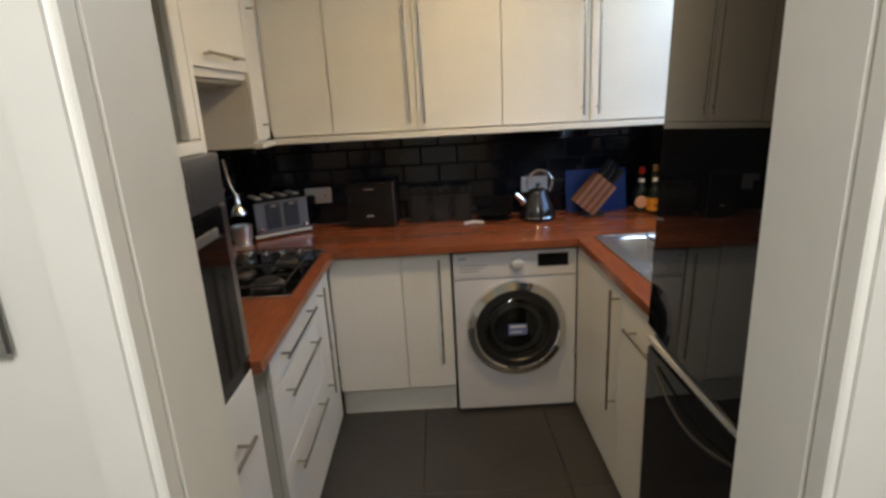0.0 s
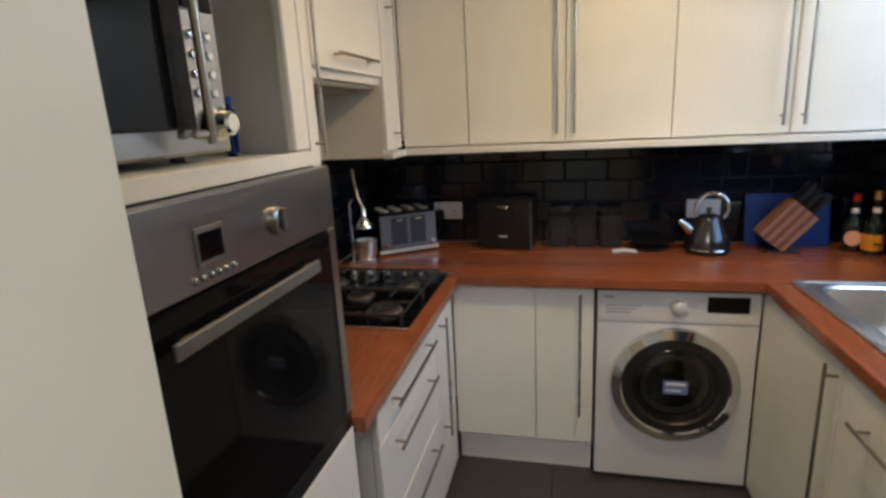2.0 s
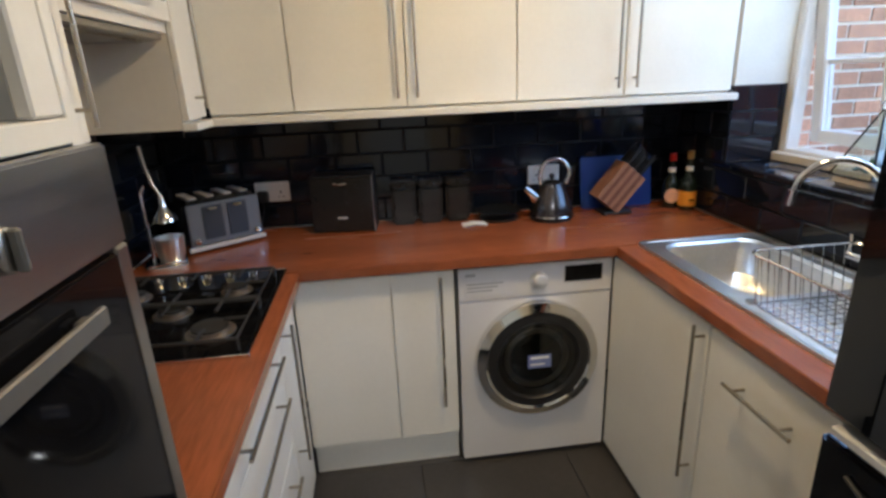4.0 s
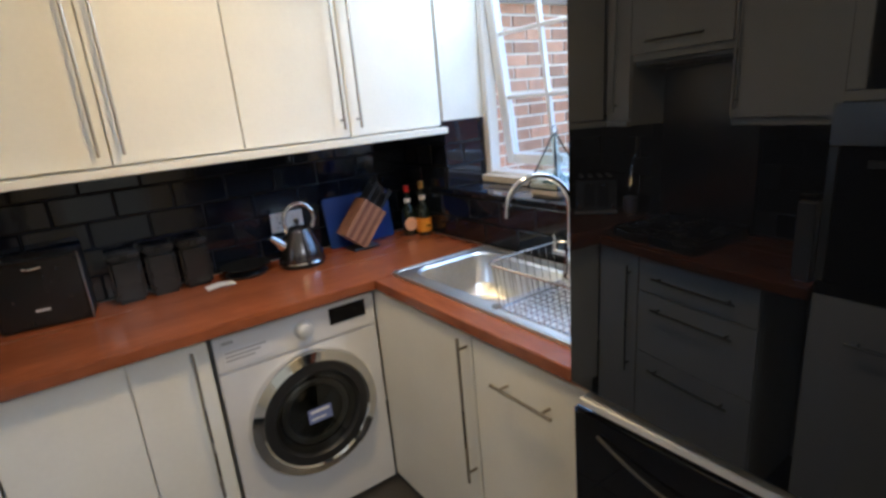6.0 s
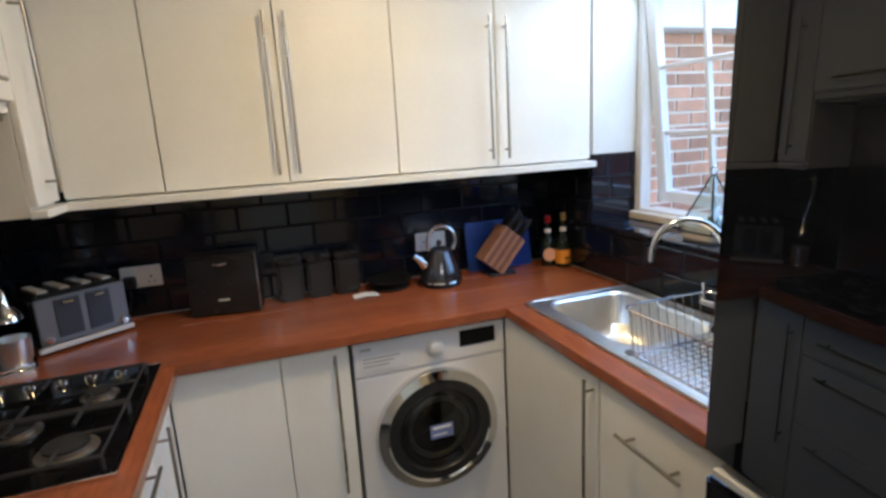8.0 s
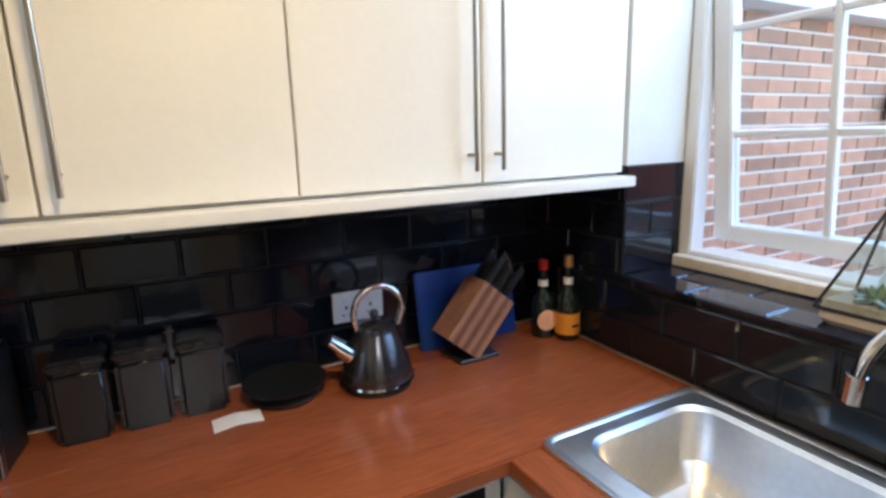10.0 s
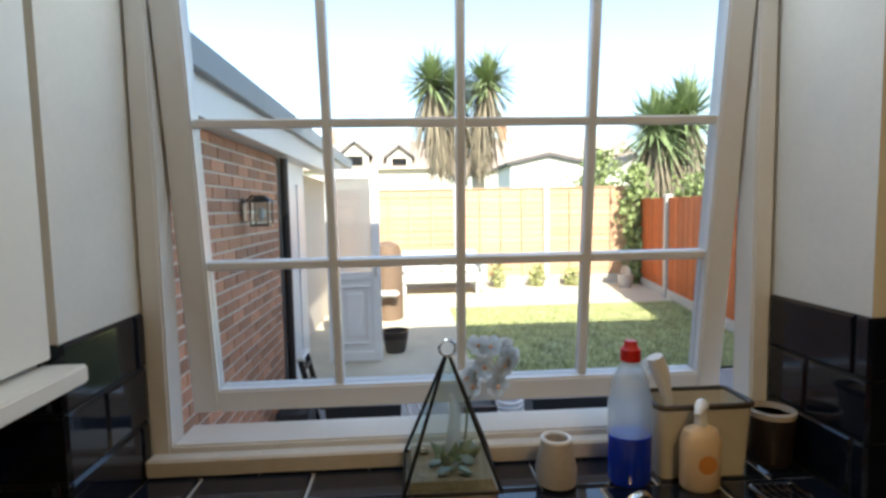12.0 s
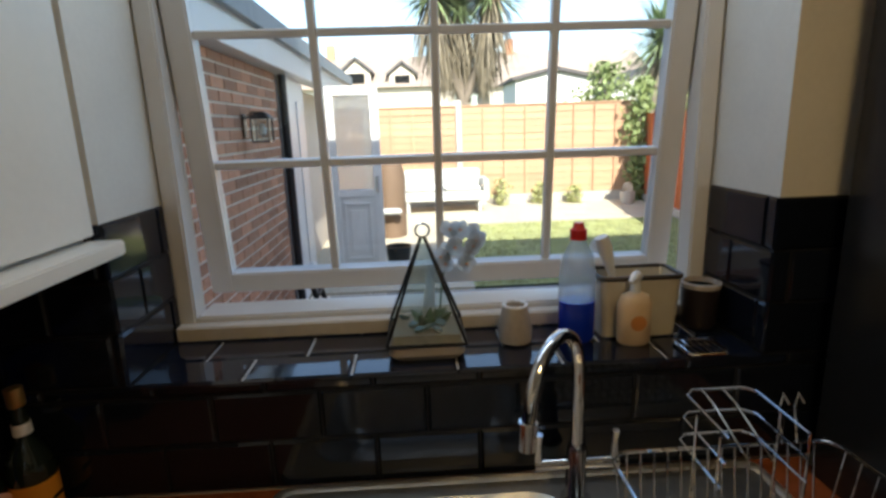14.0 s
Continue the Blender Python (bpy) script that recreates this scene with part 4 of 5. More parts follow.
bm = rod(ring_at(hw, hl, rh), 0.003, 6, True)
rod(ring_at(hw - 0.02, hl - 0.02, 0.012), 0.0025, 6, True, bm)
part("rim", bm, CHROME, rack, smooth=True)
for k in range(15):
    y = -hl + 0.03 + (2 * hl - 0.06) * k / 14
    part("wire", rod([(-hw, y, rh), (-hw + 0.02, y, 0.012), (hw - 0.02, y, 0.012), (hw, y, rh)], 0.0016, 5), CHROME, rack)
for k in range(9):
    x = -hw + 0.03 + (2 * hw - 0.06) * k / 8
    part("wire", rod([(x, -hl, rh), (x, -hl + 0.02, 0.012), (x, hl - 0.02, 0.012), (x, hl, rh)], 0.0016, 5), CHROME, rack)
for z, o in ((0.232, 0.0), (0.192, 0.003), (0.152, 0.006)):
    part("tier_rail", rod([(0.055, 0.052 + o, z - 0.003), (0.172, 0.052 + o, z), (0.188, 0.036 + o, z), (0.188, -0.048 - o, z), (0.172, -0.064 - o, z), (0.055, -0.064 - o, z - 0.003)], 0.0022, 6), CHROME, rack, smooth=True)
for y in (-0.015, 0.020):
    part("tier_rail", rod([(0.055, y, 0.190), (0.150, y, 0.226), (0.188, y, 0.232)], 0.0020, 6), CHROME, rack, smooth=True)
for x in (0.062, 0.125):
    for y in (0.060, -0.072):
        part("tier_post", rod([(x, y, 0.228), (x, y, 0.02)], 0.0022, 6), CHROME, rack, smooth=True)
for y in (-0.100, -0.125):
    part("hook", rod([(0.150, y, rh), (0.165, y, 0.205), (0.160, y, 0.232), (0.145, y, 0.222)], 0.0024, 7), CHROME, rack, smooth=True)
for x in (-0.09, 0.09):
    for y in (-0.13, 0.13):
        part("foot", lathe([(0.006, -0.001), (0.006, 0.012)], 8, pose(x, y, 0)), WHITEPLASTIC, rack)

# ---- things on the window sill ----
terr = thing("terrarium", (1.25, 2.043, SILL), "pyramid glass terrarium with black leading on a pale stone base", "terrarium")
q, low, hgt = 0.077, 0.034, 0.232
corners = [(-q, -q), (q, -q), (q, q), (-q, q)]
part("stone_base", loops([rounded(-0.066, 0.066, -0.066, 0.066, 0.02, 0.0), rounded(-0.075, 0.075, -0.075, 0.075, 0.02, 0.012), rounded(-0.074, 0.074, -0.074, 0.074, 0.02, 0.030)]), CERAMIC, terr, smooth=True)
part("glass_sides", loops([[(x, y, low) for x, y in corners], [(x * 0.06, y * 0.06, hgt) for x, y in corners]], False), THINGLASS, terr)
for x, y in corners:
    part("leading", rod([(x, y, low), (x * 0.05, y * 0.05, hgt)], 0.0032, 6), LEADBLACK, terr)
part("base_leading", rod([(x, y, low) for x, y in corners], 0.0035, 6, True), LEADBLACK, terr)
part("hanging_ring", rod([(0, 0.014 * math.cos(radians(a)), hgt + 0.014 + 0.014 * math.sin(radians(a))) for a in range(0, 360, 30)], 0.0025, 6, True), CHROME, terr, smooth=True)
part("gravel", loops([[(x * 0.92, y * 0.92, 0.031) for x, y in corners], [(x * 0.84, y * 0.84, 0.050) for x, y in corners]]), PEBBLE, terr)
rnd = random.Random(4)
bm = bmesh.new()
for k in range(12):
    a, r = rnd.uniform(0, 6.28), rnd.uniform(0, 0.035)
    join(bm, lathe([(0, 0), (0.012, 0.01), (0.006, 0.035), (0, 0.05)], 6), pose(r * math.cos(a), r * math.sin(a), 0.046, rnd.uniform(-60, 60), rnd.uniform(-60, 60), 0))
part("succulent", bm, GREENLEAF, terr, smooth=True)

part("white_sprig", rod([(0.01, 0.0, 0.045), (0.0, -0.008, 0.09), (0.010, -0.012, 0.13), (0.004, -0.006, 0.165)], [0.009, 0.013, 0.010, 0.004], 9), WHITEFLOWER, terr, "white feathery sprig", smooth=True)
for k in range(9):
    part("pebble", lathe([(0, -0.006), (0.010, -0.003), (0.012, 0.003), (0, 0.008)], 9, pose(rnd.uniform(-0.05, 0.04), rnd.uniform(-0.05, 0.05), 0.056, rnd.uniform(-30, 30), rnd.uniform(-30, 30), 0)), TEALGLASS, terr, smooth=True)

orchid = thing("flower_spray", (1.30, 2.015, SILL), "small spray of white artificial flowers in a white pot", "flowers")
part("pot", lathe([(0.022, 0), (0.030, 0.05), (0.027, 0.05), (0.02, 0.01)], 20), WHITEPLASTIC, orchid, smooth=True)
part("stem", rod([(0, 0, 0.02), (-0.006, -0.01, 0.13), (0.0, -0.03, 0.21)], 0.002, 6), GREENLEAF, orchid)
blooms = [(-0.004, -0.030), (0.0, -0.058), (-0.012, -0.075), (0.006, -0.045), (-0.010, -0.018), (-0.006, -0.070), (0.004, -0.088), (-0.014, -0.050), (0.0, -0.008), (-0.018, -0.038), (0.008, -0.080), (-0.016, -0.062), (0.004, -0.025), (-0.010, -0.084)]
for k, (fx, fy) in enumerate(blooms):
    c = Vector((fx, fy, 0.238 - 0.012 * (k * 5 % 7)))
    bm = bmesh.new()
    turn = rnd.uniform(0, 72)
    for j in range(5):
        pet = lathe([(0, 0), (0.0075, 0.004), (0.0105, 0.012), (0.007, 0.019), (0, 0.0215)], 8)
        bmesh.ops.transform(pet, matrix=Matrix.Diagonal((1, 0.14, 1, 1)), verts=pet.verts)
        join(bm, pet, Matrix.Translation(c) @ Euler((0, rnd.uniform(-.3, .3), radians(90) + rnd.uniform(-.5, .5))).to_matrix().to_4x4() @ Euler((rnd.uniform(-.25, .25), radians(72 * j + turn), 0)).to_matrix().to_4x4())
    bloom = part("flower", bm, WHITEFLOWER, orchid, smooth=True)
    part("flower_centre", lathe([(0.003, -0.002), (0.0035, 0.001), (0, 0.0035)], 8, Matrix.Translation(c + Vector((-0.005, 0, 0))) @ Euler((0, radians(-90), 0)).to_matrix().to_4x4()), LABELPEACH, bloom, smooth=True)

cup = thing("ceramic_pot", (1.25, 1.858, SILL), "small beige ceramic pot with a pale narrow rim", "pot")
part("pot", lathe([(0.020, 0), (0.034, 0.006), (0.036, 0.030), (0.028, 0.068), (0.026, 0.080), (0.020, 0.080), (0.021, 0.060)], 28), CERAMIC, cup, smooth=True)

part("pale_rim", rod([(0.0235 * math.cos(radians(a)), 0.0235 * math.sin(radians(a)), 0.0815) for a in range(0, 360, 18)], 0.0038, 8, True), WHITEPLASTIC, cup, "pale glazed rim", smooth=True)

wash = thing("washing_up_liquid", (1.245, 1.730, SILL), "clear bottle a third full of blue washing-up liquid, red cap", "washing-up liquid")
part("liquid", lathe([(0.032, 0.001), (0.038, 0.012), (0.038, 0.088)], 24, Matrix.Diagonal((0.75, 1, 1, 1))), BLUELIQUID, wash, smooth=True)
part("bottle", lathe([(0.038, 0.0885), (0.038, 0.14), (0.032, 0.18), (0.018, 0.208), (0.014, 0.216)], 28, Matrix.Diagonal((0.75, 1, 1, 1)), cap=False), CLEARPLASTIC, wash, smooth=True)
part("cap", lathe([(0.017, 0.216), (0.017, 0.236), (0.012, 0.240), (0.010, 0.250), (0, 0.251)], 20), REDPLASTIC, wash, smooth=True)

tin = thing("utensil_tub", (1.285, 1.595, SILL), "cream rectangular tub with a dark rim holding a brush", "tub")
part("tub", loops([rounded(-0.038, 0.038, -0.078, 0.078, 0.012, 0.0, 3), rounded(-0.045, 0.045, -0.086, 0.086, 0.014, 0.128, 3), rounded(-0.041, 0.041, -0.082, 0.082, 0.012, 0.128, 3), rounded(-0.036, 0.036, -0.076, 0.076, 0.010, 0.01, 3)]), BOXCREAM, tin, smooth=True)
part("rim", rod([(x, y, 0.130) for x, y, z in rounded(-0.045, 0.045, -0.086, 0.086, 0.014, 0, 4)], 0.005, 8, True), BRONZE, tin, smooth=True)
brush = thing("dish_brush", (1.275, 1.640, SILL + 0.013), "white plastic washing-up brush standing in the tub", "brush")
part("handle", rod([(0, 0, 0), (0, 0.008, 0.12), (-0.005, 0.026, 0.175), (-0.006, 0.036, 0.20)], [0.007, 0.008, 0.016, 0.014], 10), WHITEPLASTIC, brush, smooth=True)
part("bristles", lathe([(0.012, 0), (0.018, 0.02)], 12, pose(0.006, 0.03, 0.172, 0, 80, 0)), WHITEFLOWER, brush)

soap = thing("soap_dispenser", (1.216, 1.620, SILL), "amber pump bottle of hand soap with a pale pump", "soap dispenser")
part("bottle", lathe([(0.028, 0), (0.034, 0.006), (0.035, 0.085), (0.028, 0.102), (0.012, 0.110)], 24, Matrix.Diagonal((0.7, 1, 1, 1))), SOAP, soap, smooth=True)
part("label", lathe([(0.016, 0), (0.016, 0.001), (0, 0.0012)], 20, pose(-0.0235, 0, 0.05, 0, -90, 0)), SOAPLABEL, soap)
part("pump", rod([(0, 0, 0.108), (0, 0, 0.135)], [0.011, 0.008], 12), WHITEPLASTIC, soap, smooth=True)
part("nozzle", rod([(0.008, -0.006, 0.140), (-0.006, 0.004, 0.142), (-0.028, 0.022, 0.136)], [0.011, 0.010, 0.005], 10), WHITEPLASTIC, soap, smooth=True)

pot = thing("plant_pot", (1.292, 1.444, SILL), "dark glazed pot with a pale rim on the sill", "pot")
part("pot", lathe([(0.030, 0), (0.036, 0.01), (0.040, 0.09), (0.036, 0.09), (0.030, 0.012), (0, 0.011)], 28), DARKPOT, pot, smooth=True)
part("rim", lathe([(0.041, 0.0905), (0.042, 0.100), (0.036, 0.102), (0.035, 0.0905)], 28), CERAMIC, pot, smooth=True)
dish2 = thing("sponge_rack", (1.21, 1.500, SILL), "small chrome wire sponge rack on the sill", "sponge rack")
for k in range(6):
    part("wire", rod([(-0.075, -0.03 + 0.014 * k, 0.006), (-0.01, -0.03 + 0.014 * k, 0.006)], 0.0018, 5), CHROME, dish2)
bm = rod([(x - 0.0425, y + 0.005, 0.006) for x, y, z in rounded(-0.036, 0.036, -0.04, 0.04, 0.01, 0, 3)], 0.0025, 6, True)
part("rim", bm, CHROME, dish2)


# ---- the garden ----
G = -0.04
ground = structure("ground", box((OUT, 600, -300, 300, G - 0.25, G - 0.045), (-600, -6.2, -300, 300, G - 0.25, G - 0.045), (-6.2, OUT, 3.12, 300, G - 0.25, G - 0.045)), LAND, "rough ground out to the horizon")
structure("patio", box((OUT + 0.01, 5.39, -6, 3.16, G - 0.04, G - 0.012)), MORTAR, "pale joints under the grey patio slabs")
structure("sand_patio", box((8.9, 11.3, -2.9, 8, G - 0.04, G + 0.012), (5.40, 8.898, 1.5, 8, G - 0.04, G + 0.012)), SANDPAVE, "pale sandstone terrace in front of the back fence")
lawn = bmesh.new()
nx, ny = 30, 46
grid = [[lawn.verts.new((5.40 + i * 3.5 / nx, -6 + j * 7.5 / ny, G + 0.012 + 0.012 * noise.noise((i * 0.7, j * 0.7, 0)))) for j in range(ny + 1)] for i in range(nx + 1)]
for i in range(nx):
    for j in range(ny):
        lawn.faces.new((grid[i][j], grid[i + 1][j], grid[i + 1][j + 1], grid[i][j + 1]))
structure("lawn", lawn, LAWN, "short green garden lawn, half in the shade of the house")
rg = random.Random(8)
verts, faces = [], []
for k in range(26000):
    x, y = 5.42 + rg.random() ** 1.2 * 3.45, rg.uniform(-3.2, 1.48)
    h, a, w = rg.uniform(0.02, 0.05), rg.uniform(0, 6.28), 0.005
    n = len(verts)
    verts += [(x - w * math.cos(a), y - w * math.sin(a), G + 0.005), (x + w * math.cos(a), y + w * math.sin(a), G + 0.005), (x + rg.uniform(-.02, .02), y + rg.uniform(-.02, .02), G + 0.012 + h)]
    faces.append((n, n + 1, n + 2))
me = bpy.data.meshes.new("grass")
me.from_pydata(verts, [], faces)
me.materials.append(LAWN)
tagged(new("grass", me), label="short blades of lawn grass", category="grass", kind="stuff")

# brick side wall with boarding and fascia
WY = 3.17
wall_brick = structure("wall_brick", box((OUT + 0.002, 4.80, WY + 0.010, WY + 0.11, G, 2.045)), MORTAR, "mortar of the red brick side wall")
structure("soffit_board", box((OUT + 0.002, 9.0, WY - 0.12, WY + 0.03, 2.048, 2.30), bevel=0.004), UPVC, "white board above the brick wall")
structure("fascia", box((OUT + 0.002, 9.0, WY - 0.17, WY - 0.122, 2.235, 2.37), bevel=0.004), FASCIA, "grey fascia board along the flat roof")
structure("flat_roof", box((OUT + 0.002, 9.0, WY - 0.121, 7, 2.302, 2.372)), FASCIA, "flat felt roof of the side building")
structure("wall_panel", box((5.02, 5.88, WY, WY + 0.08, G, 2.045), (5.08, 5.42, WY - 0.012, WY - 0.001, 0.15, 1.85), (5.50, 5.82, WY - 0.012, WY - 0.001, 0.15, 1.85), bevel=0.003), UPVC, "white plastic panelled wall beside the open door")
structure("wall_far", box((5.90, 9.0, WY + 0.25, WY + 0.33, G, 2.045)), RENDERED, "pale wall of the side building")
recess = thing("downpipe", (4.91, WY - 0.03, G), "dark rainwater pipe before a dark-coloured sheet for the recess at the end of the brick wall", "downpipe")
# Flat sheet across the gap; the recess's darkness is put into its colour.
part("recess_lining", box((-0.09, 0.09, 0.06, 0.10, 0, 2.08)), RECESSDARK, recess)
part("pipe", rod([(0, 0, 0), (0, 0, 2.08)], 0.034, 12), BLACKPLASTIC, recess, smooth=True)

gdoor = thing("garden_door", (5.90, 2.97, G + 0.05), "white half-glazed plastic door standing open outwards", "door", rz=-88)
part("frame", box((0.0, 0.09, 0, 0.05, 0, 2.0), (0.46, 0.55, 0, 0.05, 0, 2.0), (0.09, 0.46, 0, 0.05, 1.91, 2.0), (0.09, 0.46, 0, 0.05, 0, 0.10), (0.09, 0.46, 0, 0.05, 0.86, 0.94), bevel=0.004), UPVC, gdoor)
part("panel", box((0.09, 0.46, 0.015, 0.035, 0.10, 0.86)), UPVC, gdoor)
part("moulding", box((0.13, 0.15, -0.006, 0.014, 0.18, 0.80), (0.40, 0.42, -0.006, 0.014, 0.18, 0.80), (0.15, 0.40, -0.006, 0.014, 0.78, 0.80), (0.15, 0.40, -0.006, 0.014, 0.18, 0.20), (0.19, 0.36, 0.0, 0.014, 0.26, 0.72), bevel=0.004), UPVC, gdoor)
part("pane", box((0.09, 0.46, 0.02, 0.03, 0.94, 1.91)), FROSTED, gdoor)
part("handle", box((0.49, 0.51, -0.03, -0.001, 0.90, 1.08), bevel=0.004), CHROME, gdoor)

lantern = thing("wall_lantern", (3.86, WY - 0.004, 1.545), "black carriage lantern with clear panes on the brick wall", "wall lantern")
part("back_plate", box((-0.04, 0.04, -0.012, 0, 0.0, 0.15), bevel=0.004), BLACKMETAL, lantern)
part("arm", rod([(0, -0.01, 0.12), (0, -0.06, 0.165), (0, -0.11, 0.15)], 0.007, 8), BLACKMETAL, lantern, smooth=True)
part("roof", loops([[(-0.075, -0.19, 0.12), (0.075, -0.19, 0.12), (0.075, -0.04, 0.12), (-0.075, -0.04, 0.12)], [(-0.02, -0.135, 0.165), (0.02, -0.135, 0.165), (0.02, -0.095, 0.165), (-0.02, -0.095, 0.165)]]), BLACKMETAL, lantern)
part("cage", box(*[(x - 0.005, x + 0.005, y - 0.005, y + 0.005, -0.02, 0.118) for x in (-0.055, 0.055) for y in (-0.17, -0.06)], (-0.06, 0.06, -0.175, -0.055, -0.035, -0.021)), BLACKMETAL, lantern)
part("bulb", lathe([(0, 0.0), (0.022, 0.02), (0.022, 0.06), (0.012, 0.085), (0, 0.09)], 14, pose(0, -0.115, 0)), WHITEPLASTIC, lantern, smooth=True)
part("glass", box((-0.049, 0.049, -0.164, -0.066, -0.019, 0.117)), THINGLASS, lantern)

ladder = thing("step_stool", (4.62, 2.86, G - 0.01), "folded black step stool with white feet leaning on the wall", "step stool")
for x in (-0.12, 0.12):
    part("rail", box((x - 0.014, x + 0.014, -0.02, 0.02, 0, 0.50), bevel=0.003), BLACKPLASTIC, ladder, m=pose(0, 0, 0, -14))
for z in (0.12, 0.28, 0.42):
    part("tread", box((-0.105, 0.105, -0.03, 0.03, z, z + 0.022), bevel=0.003), BLACKPLASTIC, ladder, m=pose(0, 0, 0, -14))
part("top_cap", box((-0.135, 0.135, -0.03, 0.03, 0.5, 0.53), bevel=0.006), WHITEPLASTIC, ladder, m=pose(0, 0, 0, -14))


def trough(x, y, w, l, h, label):
    t = thing("planter_trough", (x, y, G - 0.011), label, "planter", "planters on the patio")
    part("trough", loops([[(-w / 2, -l / 2, 0), (w / 2, -l / 2, 0), (w / 2, l / 2, 0), (-w / 2, l / 2, 0)], [(-w / 1.8, -l / 1.9, h), (w / 1.8, -l / 1.9, h), (w / 1.8, l / 1.9, h), (-w / 1.8, l / 1.9, h)], [(-w / 2.1, -l / 2.05, h), (w / 2.1, -l / 2.05, h), (w / 2.1, l / 2.05, h), (-w / 2.1, l / 2.05, h)], [(-w / 2.2, -l / 2.1, h - 0.04), (w / 2.2, -l / 2.1, h - 0.04), (w / 2.2, l / 2.1, h - 0.04), (-w / 2.2, l / 2.1, h - 0.04)]]), BLACKPLASTIC, t)
    return t


for ty, tl, th in ((2.98, 0.22, 0.20), (2.47, 0.52, 0.24), (1.62, 0.24, 0.20), (0.95, 0.54, 0.24)):
    trough(4.3, ty, 0.30, tl, th, "low dark plastic planter trough on the patio")
hose = thing("garden_hose", (4.3, 1.36, G - 0.011), "loose coil of pale garden hose between the planter troughs", "garden hose")
part("coil", rod([((0.10 + 0.01 * math.sin(a * 0.7)) * math.cos(a), (0.10 + 0.012 * math.cos(a * 0.9)) * math.sin(a), 0.012 + 0.008 * a) for a in [k * 0.4 for k in range(60)]], 0.011, 7), WHITEPLASTIC, hose, smooth=True)
part("nozzle", rod([(0.10, 0.05, 0.20), (0.04, 0.12, 0.25)], [0.016, 0.012], 10), BLUEBOARD, hose, "blue hose nozzle", smooth=True)
for cy in (2.10, 2.02):
    cane = thing("plastic_stake", (4.28, cy, G - 0.011), "short white plastic stake leaning by a planter trough", "stake", "plastic stakes")
    part("stake", rod([(0, 0, 0), (0.05, 0.09, 0.26)], 0.014, 8), WHITEPLASTIC, cane, smooth=True)
tub = thing("garden_tub", (6.38, 2.30, G + 0.02), "small dark round garden tub beside the open door", "pot")
part("tub", lathe([(0.11, -0.02), (0.15, 0.18), (0.155, 0.24), (0.14, 0.24), (0.12, 0.12), (0, 0.12)], 20), BLACKMETAL, tub, smooth=True)

bbq = thing("garden_chair", (8.3, 2.45, G + 0.015), "round-topped brown wicker garden chair", "garden chair")
part("back", loops([[(0.30 * math.cos(radians(a)), 0.22 * math.sin(radians(a)), z) for a in range(0, 360, 20)] for z in (0.0,)] + [[(0.30 * s * math.cos(radians(a)), 0.22 * s * math.sin(radians(a)), z) for a in range(0, 360, 20)] for s, z in ((1.0, 0.5), (1.02, 0.9), (0.8, 1.08), (0.3, 1.14))]), WICKER, bbq, smooth=True)
part("seat_cushion", box((-0.29, -0.12, -0.17, 0.17, 0.38, 0.46), bevel=0.03, seg=2), CUSHION, bbq, m=pose(-0.2, 0, 0), smooth=True)

bench = thing("garden_sofa", (10.45, 1.55, G + 0.02), "low pale grey rattan garden sofa with light cushions", "garden sofa", rz=90)
for x in (-0.68, 0.68):
    for y in (0.05, 0.55):
        part("leg", box((x - 0.03, x + 0.03, y - 0.03, y + 0.03, 0, 0.22), bevel=0.004), SOFA, bench, m=pose(0, -0.3, 0, 0, 0, 0))
part("seat", box((-0.75, 0.75, -0.3, 0.32, 0.22, 0.40), bevel=0.02, seg=2), SOFA, bench, smooth=True)
part("backrest", box((-0.75, 0.75, -0.42, -0.31, 0.22, 0.78), bevel=0.03, seg=2), SOFA, bench, smooth=True)
for x in (-0.36, 0.36):
    part("cushion", box((x - 0.34, x + 0.34, -0.28, 0.30, 0.405, 0.50), bevel=0.035, seg=3), CUSHION, bench, smooth=True)
for x in (-0.80, 0.80):
    part("armrest", box((x - 0.05, x + 0.05, -0.42, 0.32, 0.2, 0.62), bevel=0.02, seg=2), SOFA, bench, smooth=True)

# fences
FB = 11.2
back_fence = thing("fence", (FB, 0, G), "pale wooden lap-panel fence with concrete posts across the garden", "fence")
rp = random.Random(3)
board_mesh = None
for i in range(5):
    y0 = -2.55 + 1.86 * i
    part("post", box((-0.06, 0.06, y0 - 0.07, y0 + 0.05, 0, 2.12), bevel=0.006), CONCRETE, back_fence)
    part("gravel_board", box((-0.025, 0.025, y0 + 0.052, y0 + 1.786, 0, 0.20), bevel=0.004), CONCRETE, back_fence)
    for k in range(13):
        if board_mesh is None:
            ob = part("board", box((-0.012, 0.012, 0, 1.734, 0, 0.142), bevel=0.003), FENCE, back_fence, m=pose(0, y0 + 0.052, 0.205, 0, 4, 0))
            board_mesh = ob.data
        else:
            ob = new("board", board_mesh)
            ob.parent = back_fence
            ob.matrix_basis = pose(rp.uniform(-.004, .004), y0 + 0.052, 0.205 + 0.137 * k, 0, 4, 0)
    for f in (0.25, 0.5, 0.75):
        part("batten", box((-0.045, -0.020, y0 + 0.052 + 1.734 * f - 0.02, y0 + 0.052 + 1.734 * f + 0.02, 0.21, 1.98), bevel=0.003), FENCE, back_fence)
    part("capping", box((-0.03, 0.03, y0 + 0.052, y0 + 1.786, 1.992, 2.02), bevel=0.004), FENCE, back_fence)

